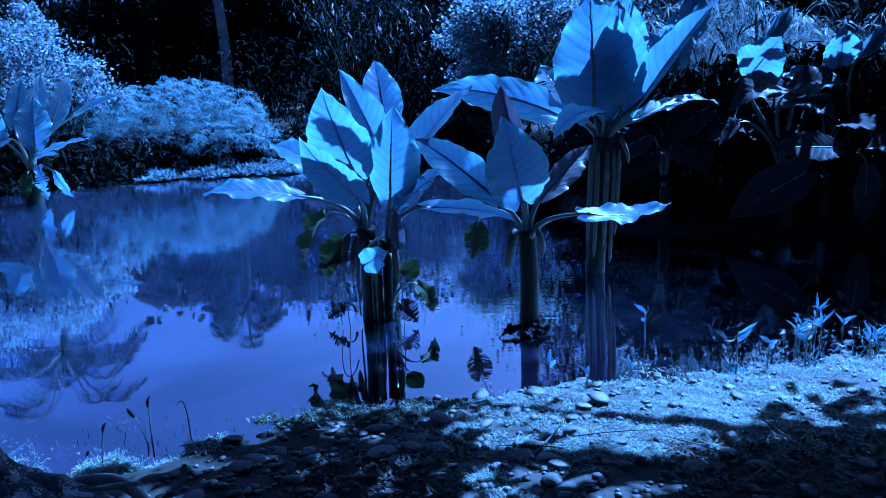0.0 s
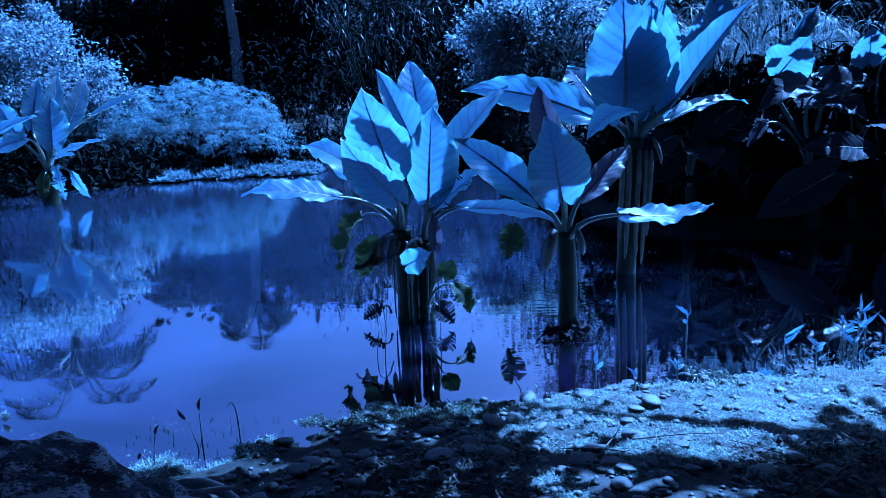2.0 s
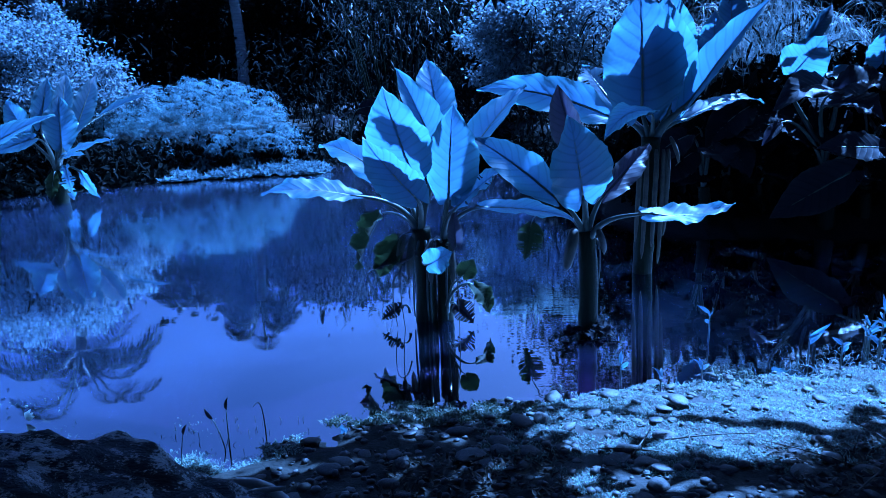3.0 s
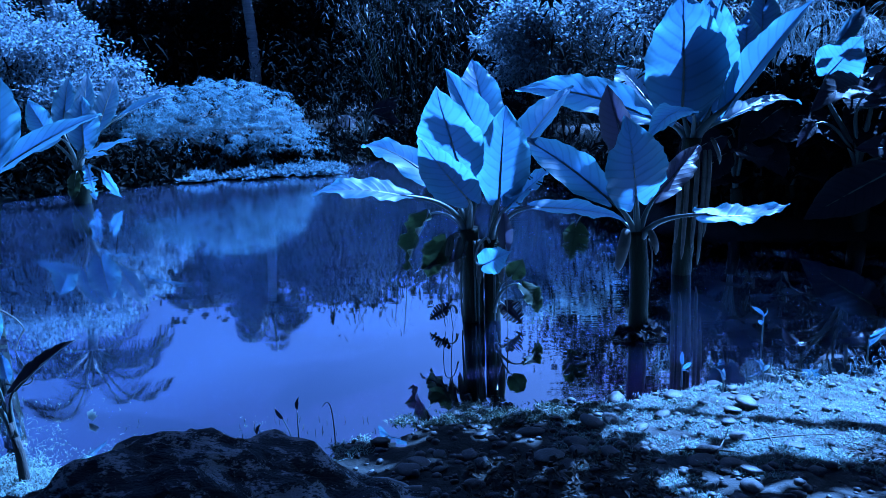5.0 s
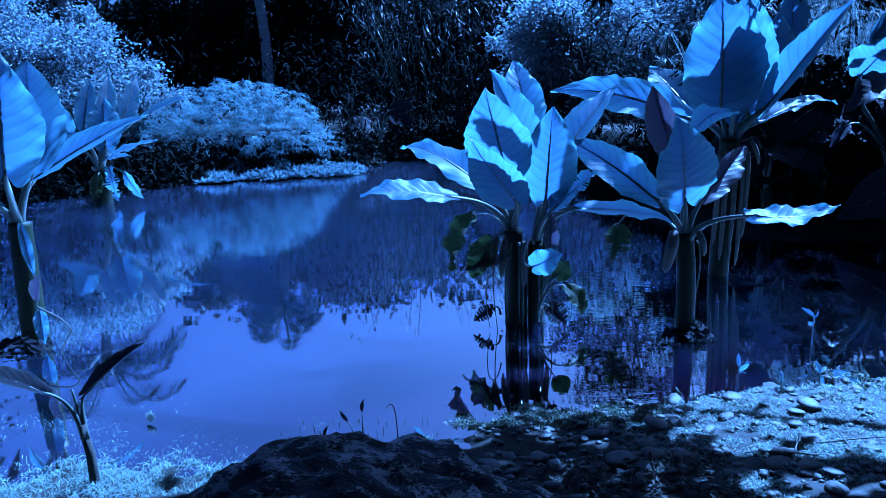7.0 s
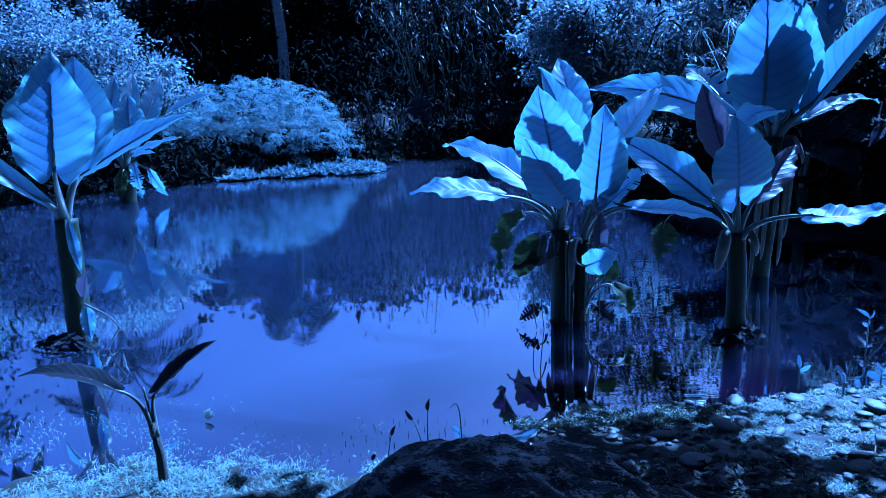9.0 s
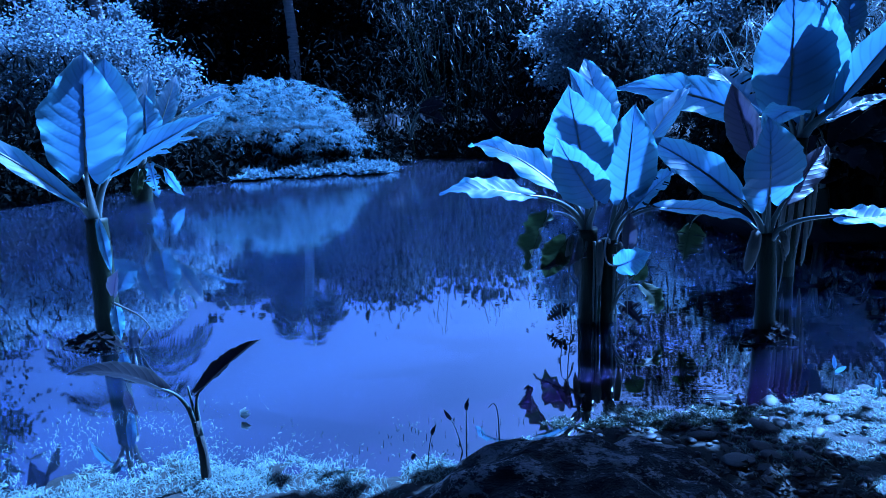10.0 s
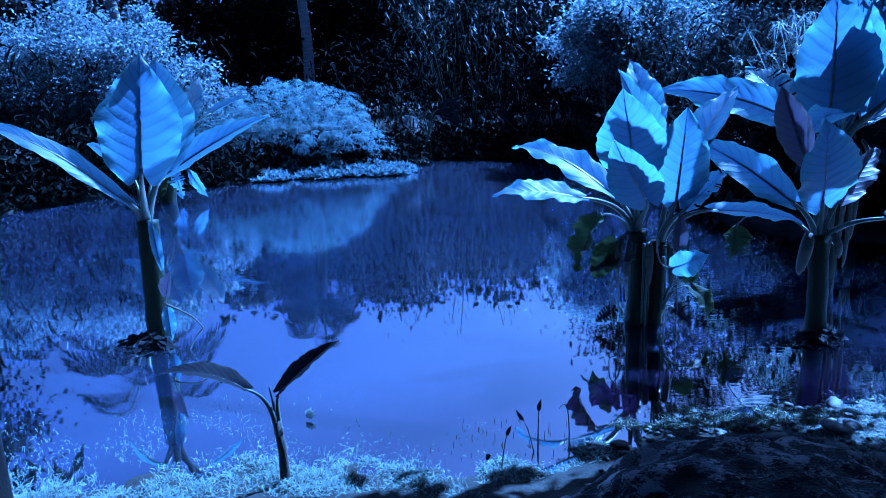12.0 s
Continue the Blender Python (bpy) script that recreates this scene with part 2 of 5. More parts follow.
def water_material():
    m, t, out = nodes_of("murky_pond_water")
    p = nd(t, "ShaderNodeBsdfPrincipled", Roughness=0.028, IOR=5.8)
    cloud = noise_fac(t, 0.35, 4, 0.55)
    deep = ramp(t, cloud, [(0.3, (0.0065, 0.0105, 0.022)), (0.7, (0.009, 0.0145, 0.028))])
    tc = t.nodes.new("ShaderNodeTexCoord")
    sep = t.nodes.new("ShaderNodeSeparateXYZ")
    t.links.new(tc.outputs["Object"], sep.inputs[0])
    shallow_shade = math_node(t, "ADD", math_node(t, "MULTIPLY_ADD", sep.outputs[1], -0.8, 4.1), math_node(t, "ADD", math_node(t, "MULTIPLY_ADD", cloud, 0.8, -0.4), math_node(t, "MULTIPLY", math_node(t, "MINIMUM", math_node(t, "ADD", sep.outputs[0], 1.5), 0.0), 0.7)))
    shallow_shade = math_node(t, "MINIMUM", math_node(t, "MAXIMUM", shallow_shade, 0.0), 1.0)      # shade put into colour and IOR over the shallows; clouded further out
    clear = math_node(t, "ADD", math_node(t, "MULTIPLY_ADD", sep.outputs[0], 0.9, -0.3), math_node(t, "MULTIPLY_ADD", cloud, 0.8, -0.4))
    clear = math_node(t, "MINIMUM", math_node(t, "MAXIMUM", clear, 0.0), 1.0)     # darkens the right-hand corner: its shade is put into the water colour
    t.links.new(mixed(t, clear, mixed(t, shallow_shade, deep, (0.0055, 0.0018, 0.0068)), (0.0018, 0.0029, 0.0056)), p.inputs["Base Color"])
    t.links.new(math_node(t, "MULTIPLY_ADD", shallow_shade, -2.2, 5.8), p.inputs["IOR"])
    t.links.new(math_node(t, "MINIMUM", math_node(t, "MAXIMUM", math_node(t, "MULTIPLY_ADD", sep.outputs[1], 0.012, -0.042), 0.028), 0.11), p.inputs["Roughness"])     # finely ruffled further out
    swell = noise_fac(t, 2.2, 2, 0.45, (0.3, 1.5, 1.0))
    ripple = noise_fac(t, 7.0, 2, 0.5, (0.3, 1.6, 1.0))
    calm = ramp(t, noise_fac(t, 0.5, 2, 0.5), [(0.4, (0.12, 0.12, 0.12)), (0.62, (1, 1, 1))])
    breeze = math_node(t, "MAXIMUM", math_node(t, "MINIMUM", math_node(t, "MULTIPLY_ADD", sep.outputs[0], 1.6, 2.6), math_node(t, "MULTIPLY_ADD", sep.outputs[0], -1.9, 4.4)), 0.35)     # stirred among the stems
    h = math_node(t, "ADD", math_node(t, "MULTIPLY", swell, math_node(t, "MAXIMUM", math_node(t, "MINIMUM", math_node(t, "MULTIPLY_ADD", sep.outputs[0], -0.6, 1.6), 0.8), 0.1)), math_node(t, "MULTIPLY", math_node(t, "MULTIPLY", math_node(t, "MULTIPLY", ripple, calm), breeze), 0.5))
    bumped(t, p, h, 0.12, 0.008)
    p.inputs["Subsurface Weight"].default_value, p.inputs["Subsurface Scale"].default_value = 1.0, 0.3
    p.inputs["Subsurface Radius"].default_value = (1.0, 1.0, 1.0)
    t.links.new(p.outputs[0], out.inputs[0])
    return m


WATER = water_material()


# ---- mesh helpers ----
def mesh_of(name, verts, faces, mat, uv=None, smooth=True):
    me = bpy.data.meshes.new(name)
    me.from_pydata([tuple(v) for v in np.asarray(verts, float).tolist()], [], np.asarray(faces).tolist() if isinstance(faces, np.ndarray) else faces)
    me.materials.append(mat)
    if smooth:
        me.polygons.foreach_set("use_smooth", np.ones(len(me.polygons), bool))
    if uv is not None:
        layer = me.uv_layers.new(name="UVMap")
        idx = np.empty(len(me.loops), np.int32)
        me.loops.foreach_get("vertex_index", idx)
        layer.data.foreach_set("uv", np.asarray(uv, np.float32)[idx].ravel())
    me.update()
    return me


def part(name, me, parent, label=""):
    ob = new(name, me)
    ob.parent = parent
    ob.matrix_parent_inverse = parent.matrix_world.inverted() if parent.type == "EMPTY" and parent.parent is None else Matrix()
    if label:
        tagged(ob, label)
    return ob


def thing(name, at, label, category, group="", kind=""):
    ob = new(name)
    ob.empty_display_size = 0.1
    ob.location = at
    ob.matrix_world = Matrix.Translation(at)
    return tagged(ob, label, category, group, kind)


def tube_data(points, radii, sides=10, start=0):
    """Rings round a polyline, closed at both ends."""
    pts = [Vector(p) for p in points]
    V, F, ref = [], [], Vector((0.31, 0.87, 0.2))
    for i, p in enumerate(pts):
        d = (pts[min(i + 1, len(pts) - 1)] - pts[max(i - 1, 0)]).normalized()
        a = d.cross(ref).normalized()
        b = d.cross(a)
        for k in range(sides):
            w = 2 * math.pi * k / sides
            V.append(p + (a * math.cos(w) + b * math.sin(w)) * radii[i])
    for i in range(len(pts) - 1):
        for k in range(sides):
            q = (k + 1) % sides
            F.append((start + i * sides + k, start + i * sides + q, start + (i + 1) * sides + q, start + (i + 1) * sides + k))
    F.append(tuple(start + k for k in reversed(range(sides))))
    F.append(tuple(start + (len(pts) - 1) * sides + k for k in range(sides)))
    return V, F


def bezier(a, b, c, d, n=10):
    a, b, c, d = (Vector(v) for v in (a, b, c, d))
    return [a * (1 - s) ** 3 + b * 3 * s * (1 - s) ** 2 + c * 3 * s * s * (1 - s) + d * s ** 3 for s in (i / (n - 1) for i in range(n))]


def tubes_mesh(name, list_of, mat, sides=8):
    V, F = [], []
    for pts, radii in list_of:
        v, f = tube_data(pts, radii, sides, len(V))
        V += v
        F += f
    return mesh_of(name, V, F, mat)


def unit(a):
    return a / np.maximum(np.linalg.norm(a, axis=-1, keepdims=True), 1e-9)


def ribbons(name, base, way, length, width, droop, mat, segs=4, taper=0.8):
    """Narrow blades: each starts at base, goes along way, and sinks as it goes."""
    n = len(base)
    way = unit(way)
    side = unit(np.cross(way, np.array([0, 0, 1.0]) + rng.normal(0, 0.35, (n, 3))))
    s = np.linspace(0, 1, segs + 1)[None, :, None]
    mid = base[:, None] + way[:, None] * (length[:, None, None] * s)
    mid[:, :, 2] -= (droop * length)[:, None] * s[:, :, 0] ** 2
    w = width[:, None, None] * (0.35 + 1.3 * np.minimum(s, 0.5)) * (1 - s) ** taper
    V = np.stack([mid - side[:, None] * w, mid + side[:, None] * w], 2).reshape(-1, 3)
    i = np.arange(n)[:, None] * 2 * (segs + 1) + np.arange(segs)[None] * 2
    i = i.reshape(-1)
    F = np.stack([i, i + 1, i + 3, i + 2], 1)
    return mesh_of(name, V, F, mat, smooth=False)


def leaflets(name, base, way, facing, length, width, mat):
    """Small pointed leaves of two triangles, folded along the middle."""
    n = len(base)
    way, facing = unit(way), unit(facing)
    side = unit(np.cross(way, facing))
    up = np.cross(side, way)
    tip = base + way * length[:, None]
    mid = base + way * (length * 0.45)[:, None] + up * (width * 0.35)[:, None]
    V = np.stack([base, mid + side * width[:, None], tip, mid - side * width[:, None]], 1).reshape(-1, 3)
    i = np.arange(n) * 4
    F = np.concatenate([np.stack([i, i + 1, i + 2], 1), np.stack([i, i + 2, i + 3], 1)])
    return mesh_of(name, V, F, mat, smooth=False)


def ball(n):
    return unit(rng.normal(0, 1, (n, 3)))


# ---- the lie of the land ----
NEAR_X = [-60, -14, -8, -3.9, -3.1, -2.85, -2.4, -1.9, -1.4, -1.1, -0.9, -0.75, -0.26, 0.06, 0.39, 0.7, 1.3, 1.97, 2.7, 5.0, 8.0, 60]
NEAR_Y = [1.8, 2.0, 2.3, 2.9, 2.98, 3.1, 3.05, 3.05, 3.18, 3.34, 3.44, 3.56, 3.62, 3.73, 3.82, 3.9, 3.98, 4.06, 4.36, 5.3, 6.6, 9.0]
FAR_X = [-60, -14, -11, -9.9, -9.5, -8.5, -7.3, -6.4, -3.6, -3.2, -1.3, 0.2, 1.1, 1.7, 2.3, 3.0, 4.1, 6.0, 8.0, 60]
FAR_Y = [1.9, 2.0, 7.0, 9.5, 11.0, 12.7, 13.4, 14.3, 15.9, 17.6, 17.3, 15.2, 11.0, 8.6, 7.7, 7.6, 7.5, 7.0, 6.4, 6.0]


def ground_height(x, y):
    near, far = np.interp(x, NEAR_X, NEAR_Y), np.interp(x, FAR_X, FAR_Y)
    wob = 0.06 * np.sin(x * 2.3 + 1.1) * np.sin(y * 1.7) + 0.035 * np.sin(x * 7.1) * np.cos(y * 6.3 + x)
    dn, df = y - near + wob, far - y + 2 * wob
    d = np.minimum(dn, df)
    inside = -np.minimum(0.55, 0.11 * np.maximum(d, 0))
    shore = np.minimum(0.34, 0.17 * np.maximum(-dn, 0))
    bank = np.minimum(0.9, 0.35 * np.maximum(-df, 0))
    out = np.where(dn < df, shore, bank)
    rough = 0.012 * np.sin(x * 13.0 + y * 5) * np.sin(y * 11.0 - x * 3) + 0.01 * np.sin(x * 29.0) * np.sin(y * 31.0)
    return np.where(d > 0, inside, out) + rough


def grid_lines(fine_a, fine_b, step, wide_a, wide_b, reach):
    a = np.concatenate([np.arange(wide_a, fine_a, 0.22), np.arange(fine_a, fine_b, step), np.arange(fine_b, wide_b, 0.22)])
    return np.concatenate([a[0] - np.geomspace(0.5, reach, 24)[::-1], a, a[-1] + np.geomspace(0.5, reach, 24)])


def build_ground():
    xs, ys = grid_lines(-5.0, 5.0, 0.045, -16, 10, 900), grid_lines(0.6, 5.0, 0.045, -2, 22, 900)
    X, Y = np.meshgrid(xs, ys)
    Z = ground_height(X, Y)
    n, m = X.shape
    V = np.stack([X, Y, Z], -1).reshape(-1, 3)
    i = (np.arange(n - 1)[:, None] * m + np.arange(m - 1)[None]).reshape(-1)
    F = np.stack([i, i + 1, i + m + 1, i + m], 1)
    tagged(new("ground", mesh_of("ground", V, F, SOIL)), "soil shore and pond banks, darkened where they lie in shade", "ground", kind="structure")


build_ground()
wv = [(x, y, z) for z in (-2.5, 0) for x, y in ((-30, -2), (30, -2), (30, 24), (-30, 24))]
wf = [(3, 2, 1, 0), (4, 5, 6, 7), (0, 1, 5, 4), (1, 2, 6, 5), (2, 3, 7, 6), (3, 0, 4, 7)]
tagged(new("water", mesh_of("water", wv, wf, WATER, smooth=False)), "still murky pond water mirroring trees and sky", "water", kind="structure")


# ---- large-leaved water plants ----
def leaf(plant, crown, joint, tip, width, face, fold=0.18, arch=0.03, wave=0.028, ragged=0, mat=None, stalk=0.022, lobe=0.11, label=""):
    """One leaf: a blade from joint to tip, as a part, with its petiole and midrib as pieces of it."""
    mat = mat or LEAF
    J, T, n = Vector(joint), Vector(tip), Vector(face)
    d = T - J
    size = d.length
    d.normalize()
    n = (n - d * n.dot(d)).normalized()
    s = d.cross(n).normalized()
    rows, cols = 40, 18
    twist = rng.uniform(-0.22, 0.22)
    ph, ph2 = rng.uniform(0, 6.28), rng.uniform(0, 6.28)
    cut = set(int(c) for c in rng.integers(4, rows - 4, 7)) if ragged else set()

    def at(u, v):
        a = abs(v)
        w = 0.53 * width * math.sin(math.pi * (0.13 + 0.87 * u ** 0.85)) ** 0.95 if u < 1 else 0.0
        w *= 1 + 0.07 * noise.noise(Vector((u * 5, ph * 3 + (4 if v > 0 else 0), ph2))) + 0.03 * noise.noise(Vector((u * 30, ph2 * 3 + (4 if v > 0 else 0), ph)))
        along = u - lobe * (1 - u) ** 4 * math.sin(math.pi * min(a, 1) * 0.72) * 1.25
        w *= 1 + (0.018 * abs(math.sin(u * 31)) if 0.1 < u < 0.93 else 0) + 0.018 * math.sin(u * 31 + ph2 + (3 if v > 0 else 0)) + 0.008 * math.sin(u * 67 + ph)
        lift = arch * size * (1 - (2 * u - 1) ** 2) - 0.05 * size * max(0, u - 0.75) ** 2 * 8
        lift += fold * a * w + wave * width * a * a * math.sin(u * 15 + ph + (2.1 if v > 0 else 0))
        lift += wave * 0.5 * width * a ** 3 * math.sin(u * 37 + ph2 + (1.3 if v > 0 else 0)) + twist * v * w * (u - 0.4)
        q = (J + d * (along * size) + s * (v * w)) * 7.0
        lift += 0.02 * width * (0.35 + a) * noise.noise(q * 0.6) + 0.006 * width * noise.noise(q * 3.1)
        rim = max(0.0, (a - 0.72) / 0.28) ** 2
        lift += width * rim * (0.015 * math.sin(u * 47 + ph * 2 + (1.7 if v > 0 else 0)) + 0.025 * math.sin(u * 19 + ph2 + (0.6 if v > 0 else 0)))
        lift -= 0.014 * width * max(0.0, math.sin(66 * (u - 0.2 * a))) ** 4 * min(1, 3 * (1 - u))
        return J + d * (along * size) + s * (v * w) + n * lift

    V, uv, F = [], [], []
    for i in range(rows + 1):
        for j in range(cols + 1):
            u, v = i / rows, 2 * j / cols - 1
            V.append(at(u, v))
            uv.append((u, (v + 1) / 2))
    for i in range(rows):
        for j in range(cols):
            v = abs(2 * (j + 0.5) / cols - 1)
            if i in cut and v > 0.3:
                continue
            a = i * (cols + 1) + j
            F.append((a, a + 1, a + cols + 2, a + cols + 1))
    blade = part("leaf", mesh_of("leaf", V, F, mat, uv), plant, label)
    rib = [at(i / 14, 0) - n * 0.004 for i in range(15)]
    part("midrib", mesh_of("midrib", *tube_data(rib, [max(0.0012, 0.016 * size * (1 - i / 14) ** 0.8) for i in range(15)], 6), MIDRIB), blade)
    if crown is not None:
        C = Vector(crown)
        gap = (J - C).length
        rise = Vector((0, 0, 1))
        p = bezier(C - rise * 0.06, C + (rise * 0.75 + (J - C).normalized() * 0.25) * gap * 0.45, J - d * gap * 0.3, J + d * 0.01, 12)
        part("petiole", mesh_of("petiole", *tube_data(p, [stalk * (1.5 - 1.1 * (i / 11) ** 0.6) for i in range(12)], 8), PETIOLE), blade)
    return blade


def stem_of(plant, foot, top, r0, r1, bend=0.03, label=""):
    foot, top = Vector(foot), Vector(top)
    n = 26
    pts, radii = [], []
    for i in range(n):
        s = i / (n - 1)
        pts.append(foot.lerp(top, s) + Vector((bend * math.sin(math.pi * s), 0, 0)))
        ring = 1 + 0.05 * (1 if i % 5 == 0 else 0) + rng.uniform(-0.02, 0.02)
        radii.append((r0 + (r1 - r0) * s ** 0.8) * ring * (1.12 if s < 0.06 else 1))
    return part("stem", mesh_of("stem", *tube_data(pts, radii, 18), STEM), plant, label)


def husk(plant, at, hang, r=0.03, mat=None):
    """A withered sheath that hangs against the stem."""
    a, b = Vector(at), Vector(hang)
    pts = bezier(a, a + Vector((0, -0.05, -0.02)), b + Vector((0, -0.03, 0.08)), b, 9)
    radii = [r * (0.35 + 0.9 * math.sin(math.pi * min(1, 0.15 + i / 10)) ) for i in range(8)] + [0.003]
    me = mesh_of("dry_sheath", *tube_data(pts, radii, 7), mat or TWIG)
    return part("dry_sheath", me, plant, "withered hanging leaf sheath")


def stalk(plant, pts, r, mat=None, name="dry_stalk"):
    p = bezier(*pts, 10)
    return part(name, mesh_of(name, *tube_data(p, [r * (1 - 0.06 * i) for i in range(10)], 6), mat or TWIG), plant)


# the pair of stems in the middle of the pond's near edge
A = thing("water_banana", (-0.6, 5.18, 0), "tall twin-stemmed water banana with broad sunlit leaves standing in the pond", "water plant", "water bananas")
A1, A2 = (-0.6, 5.17, 0.66), (-0.44, 5.17, 0.58)
stem_of(A, (-0.61, 5.19, -0.3), (-0.6, 5.17, 0.7), 0.088, 0.07)
stem_of(A, (-0.45, 5.18, -0.3), (-0.44, 5.17, 0.62), 0.066, 0.055, 0.01)
leaf(A, A1, (-0.64, 5.05, 1.14), (-0.78, 4.81, 1.7), 0.43, (-0.3, -1, 0.25))
leaf(A, A1, (-0.48, 5.3, 1.25), (-0.73, 5.26, 1.83), 0.26, (0.5, -1, 0.2), fold=0.5)
leaf(A, A1, (-0.45, 5.5, 1.41), (-0.55, 5.81, 1.91), 0.29, (0.2, -1, 0.1))
leaf(A, A1, (-0.6, 4.87, 0.97), (-0.88, 4.53, 1.4), 0.32, (-0.5, -0.9, 0.5))
leaf(A, A2, (-0.38, 4.95, 0.97), (-0.33, 4.95, 1.57), 0.36, (-0.2, -1, 0.0), fold=-0.45)
leaf(A, A2, (-0.3, 5.2, 1.12), (0.2, 5.6, 1.69), 0.26, (-0.6, -0.8, 0.5), fold=0.5)
leaf(A, A1, (-1.05, 4.95, 0.98), (-1.62, 4.78, 1.05), 0.22, (0, -0.6, 1), arch=0.06, wave=0.07)
leaf(A, A1, (-0.77, 5.35, 0.95), (-1.47, 5.9, 1.28), 0.27, (-0.1, -0.5, 1), arch=0.1, wave=0.07)
leaf(A, A2, (-0.5, 4.45, 0.61), (-0.34, 4.32, 0.72), 0.16, (-0.4, -1, 0.0), wave=0.08, stalk=0.01, label="small bright sunlit leaf")
leaf(A, A2, (-0.34, 5.0, 0.6), (-0.35, 4.95, 0.87), 0.1, (0, -1, 0.1), fold=0.5, stalk=0.012, mat=LEAF_SHADED)
leaf(A, A2, (-0.3, 4.95, 0.9), (-0.01, 5.1, 1.12), 0.17, (-0.4, -0.7, 0.6), fold=0.6, wave=0.12, ragged=1)
leaf(A, A2, (-0.11, 4.95, 0.87), (0.49, 4.98, 0.77), 0.18, (0, -0.45, 1), arch=0.05)
leaf(A, A1, (-0.89, 5.1, 0.8), (-1.045, 5.0, 0.44), 0.22, (-0.8, -0.5, 0.3), fold=0.6, wave=0.12, mat=LEAF_DEAD, stalk=0.014, label="withered drooping greenish leaf")
leaf(A, A1, (-0.76, 5.1, 0.63), (-0.908, 5.1, 0.35), 0.19, (-0.3, -0.9, 0.2), fold=0.7, wave=0.15, mat=LEAF_DEAD, stalk=0.012, label="crumpled dead leaf")
leaf(A, A1, (-0.66, 5.05, 0.51), (-1.0, 5.1, 0.4), 0.11, (0, -0.6, 0.9), fold=0.5, wave=0.1, mat=LEAF_DARK, stalk=0.012)
leaf(A, (-0.42, 5.05, 0.2), (-0.223, 5.05, 0.29), (-0.114, 5.0, 0.09), 0.14, (0.3, -0.7, 0.6), arch=0.25, wave=0.1, mat=LEAF_DEAD, stalk=0.012, label="withered leaf bent over the water")
leaf(A, (-0.42, 5.1, 0.14), (-0.35, 5.02, 0.16), (-0.23, 4.98, 0.03), 0.15, (0.2, -0.9, 0.4), fold=0.4, wave=0.16, ragged=1, mat=LEAF_SHADE_BLACK, stalk=0.01, label="black withered leaf touching the water")
leaf(A, (-0.7, 5.1, 0.14), (-0.76, 5.06, 0.14), (-0.9, 5.04, 0.05), 0.1, (-0.2, -0.9, 0.4), fold=0.5, wave=0.16, ragged=1, mat=LEAF_SHADE_BLACK, stalk=0.008, label="black withered leaf touching the water")
leaf(A, (-0.4, 5.1, 0.25), (-0.3, 5.0, 0.38), (-0.22, 5.0, 0.5), 0.14, (0.2, -1, 0.3), mat=LEAF_DEAD, stalk=0.01)
for x0, z0, x1, z1 in ((-0.72, 0.66, -0.76, 0.42), (-0.66, 0.64, -0.69, 0.36), (-0.38, 0.6, -0.37, 0.3), (-0.52, 0.62, -0.53, 0.3)):
    husk(A, (x0, 5.1, z0), (x1, 5.06, z1), 0.022)
stalk(A, ((-0.7, 5.1, 0.3), (-0.75, 5.0, 0.5), (-0.85, 5.0, 0.42), (-0.78, 4.98, 0.02)), 0.006)
stalk(A, ((-0.72, 5.1, 0.5), (-0.76, 5.0, 0.45), (-0.76, 5.0, 0.3), (-0.72, 4.98, -0.05)), 0.006)
stalk(A, ((-0.36, 5.1, 0.5), (-0.33, 5.0, 0.4), (-0.34, 5.0, 0.2), (-0.33, 4.98, -0.05)), 0.006)

B = thing("water_banana", (0.53, 4.85, 0), "single-stemmed water banana with dappled leaves standing in shallow water", "water plant", "water bananas")
B1 = (0.55, 4.9, 0.64)
stem_of(B, (0.52, 4.83, -0.3), (0.55, 4.92, 0.7), 0.07, 0.06)
leaf(B, B1, (0.52, 5.15, 1.2), (0.4, 5.33, 1.68), 0.21, (-0.5, -0.9, 0.1), fold=0.55, mat=LEAF_DARK, label="dark purplish half-rolled leaf")
leaf(B, B1, (0.51, 4.8, 0.95), (0.39, 4.57, 1.48), 0.40, (0.1, -1, 0.25))
leaf(B, B1, (0.67, 4.9, 0.95), (1.05, 5.26, 1.25), 0.17, (0.3, -0.8, 0.4), fold=0.6, wave=0.1, mat=LEAF_DARK, label="twisted purplish leaf")
leaf(B, B1, (0.93, 4.7, 0.85), (1.48, 4.75, 0.9), 0.19, (0, -0.5, 1), arch=-0.1, wave=0.09)
leaf(B, B1, (0.31, 4.89, 0.96), (-0.23, 5.25, 1.34), 0.26, (-0.3, -0.7, 0.75), arch=0.08)
leaf(B, B1, (0.22, 5.53, 0.62), (0.17, 5.5, 0.36), 0.2, (0.2, -1, 0.2), fold=0.6, wave=0.14, ragged=1, mat=LEAF_DEAD, stalk=0.01, label="withered greenish hanging leaf")
husk(B, (0.46, 4.86, 0.72), (0.41, 4.84, 0.44), 0.034)
husk(B, (0.62, 4.86, 0.72), (0.66, 4.84, 0.55), 0.02)
for x0, z0, z1 in ((-0.56, 0.62, 0.02), (-0.535, 0.5, 0.0), (-0.42, 0.52, 0.02), (-0.66, 0.55, 0.05)):
    stalk(A, ((x0, 5.09, z0), (x0 + 0.01, 5.08, z0 * 0.7), (x0 - 0.01, 5.08, z0 * 0.4), (x0, 5.09, z1)), 0.012, PETIOLE, "pale_sheath")
stalk(B, ((0.61, 4.85, 0.66), (0.64, 4.8, 0.6), (0.63, 4.8, 0.45), (0.61, 4.8, 0.32)), 0.007)

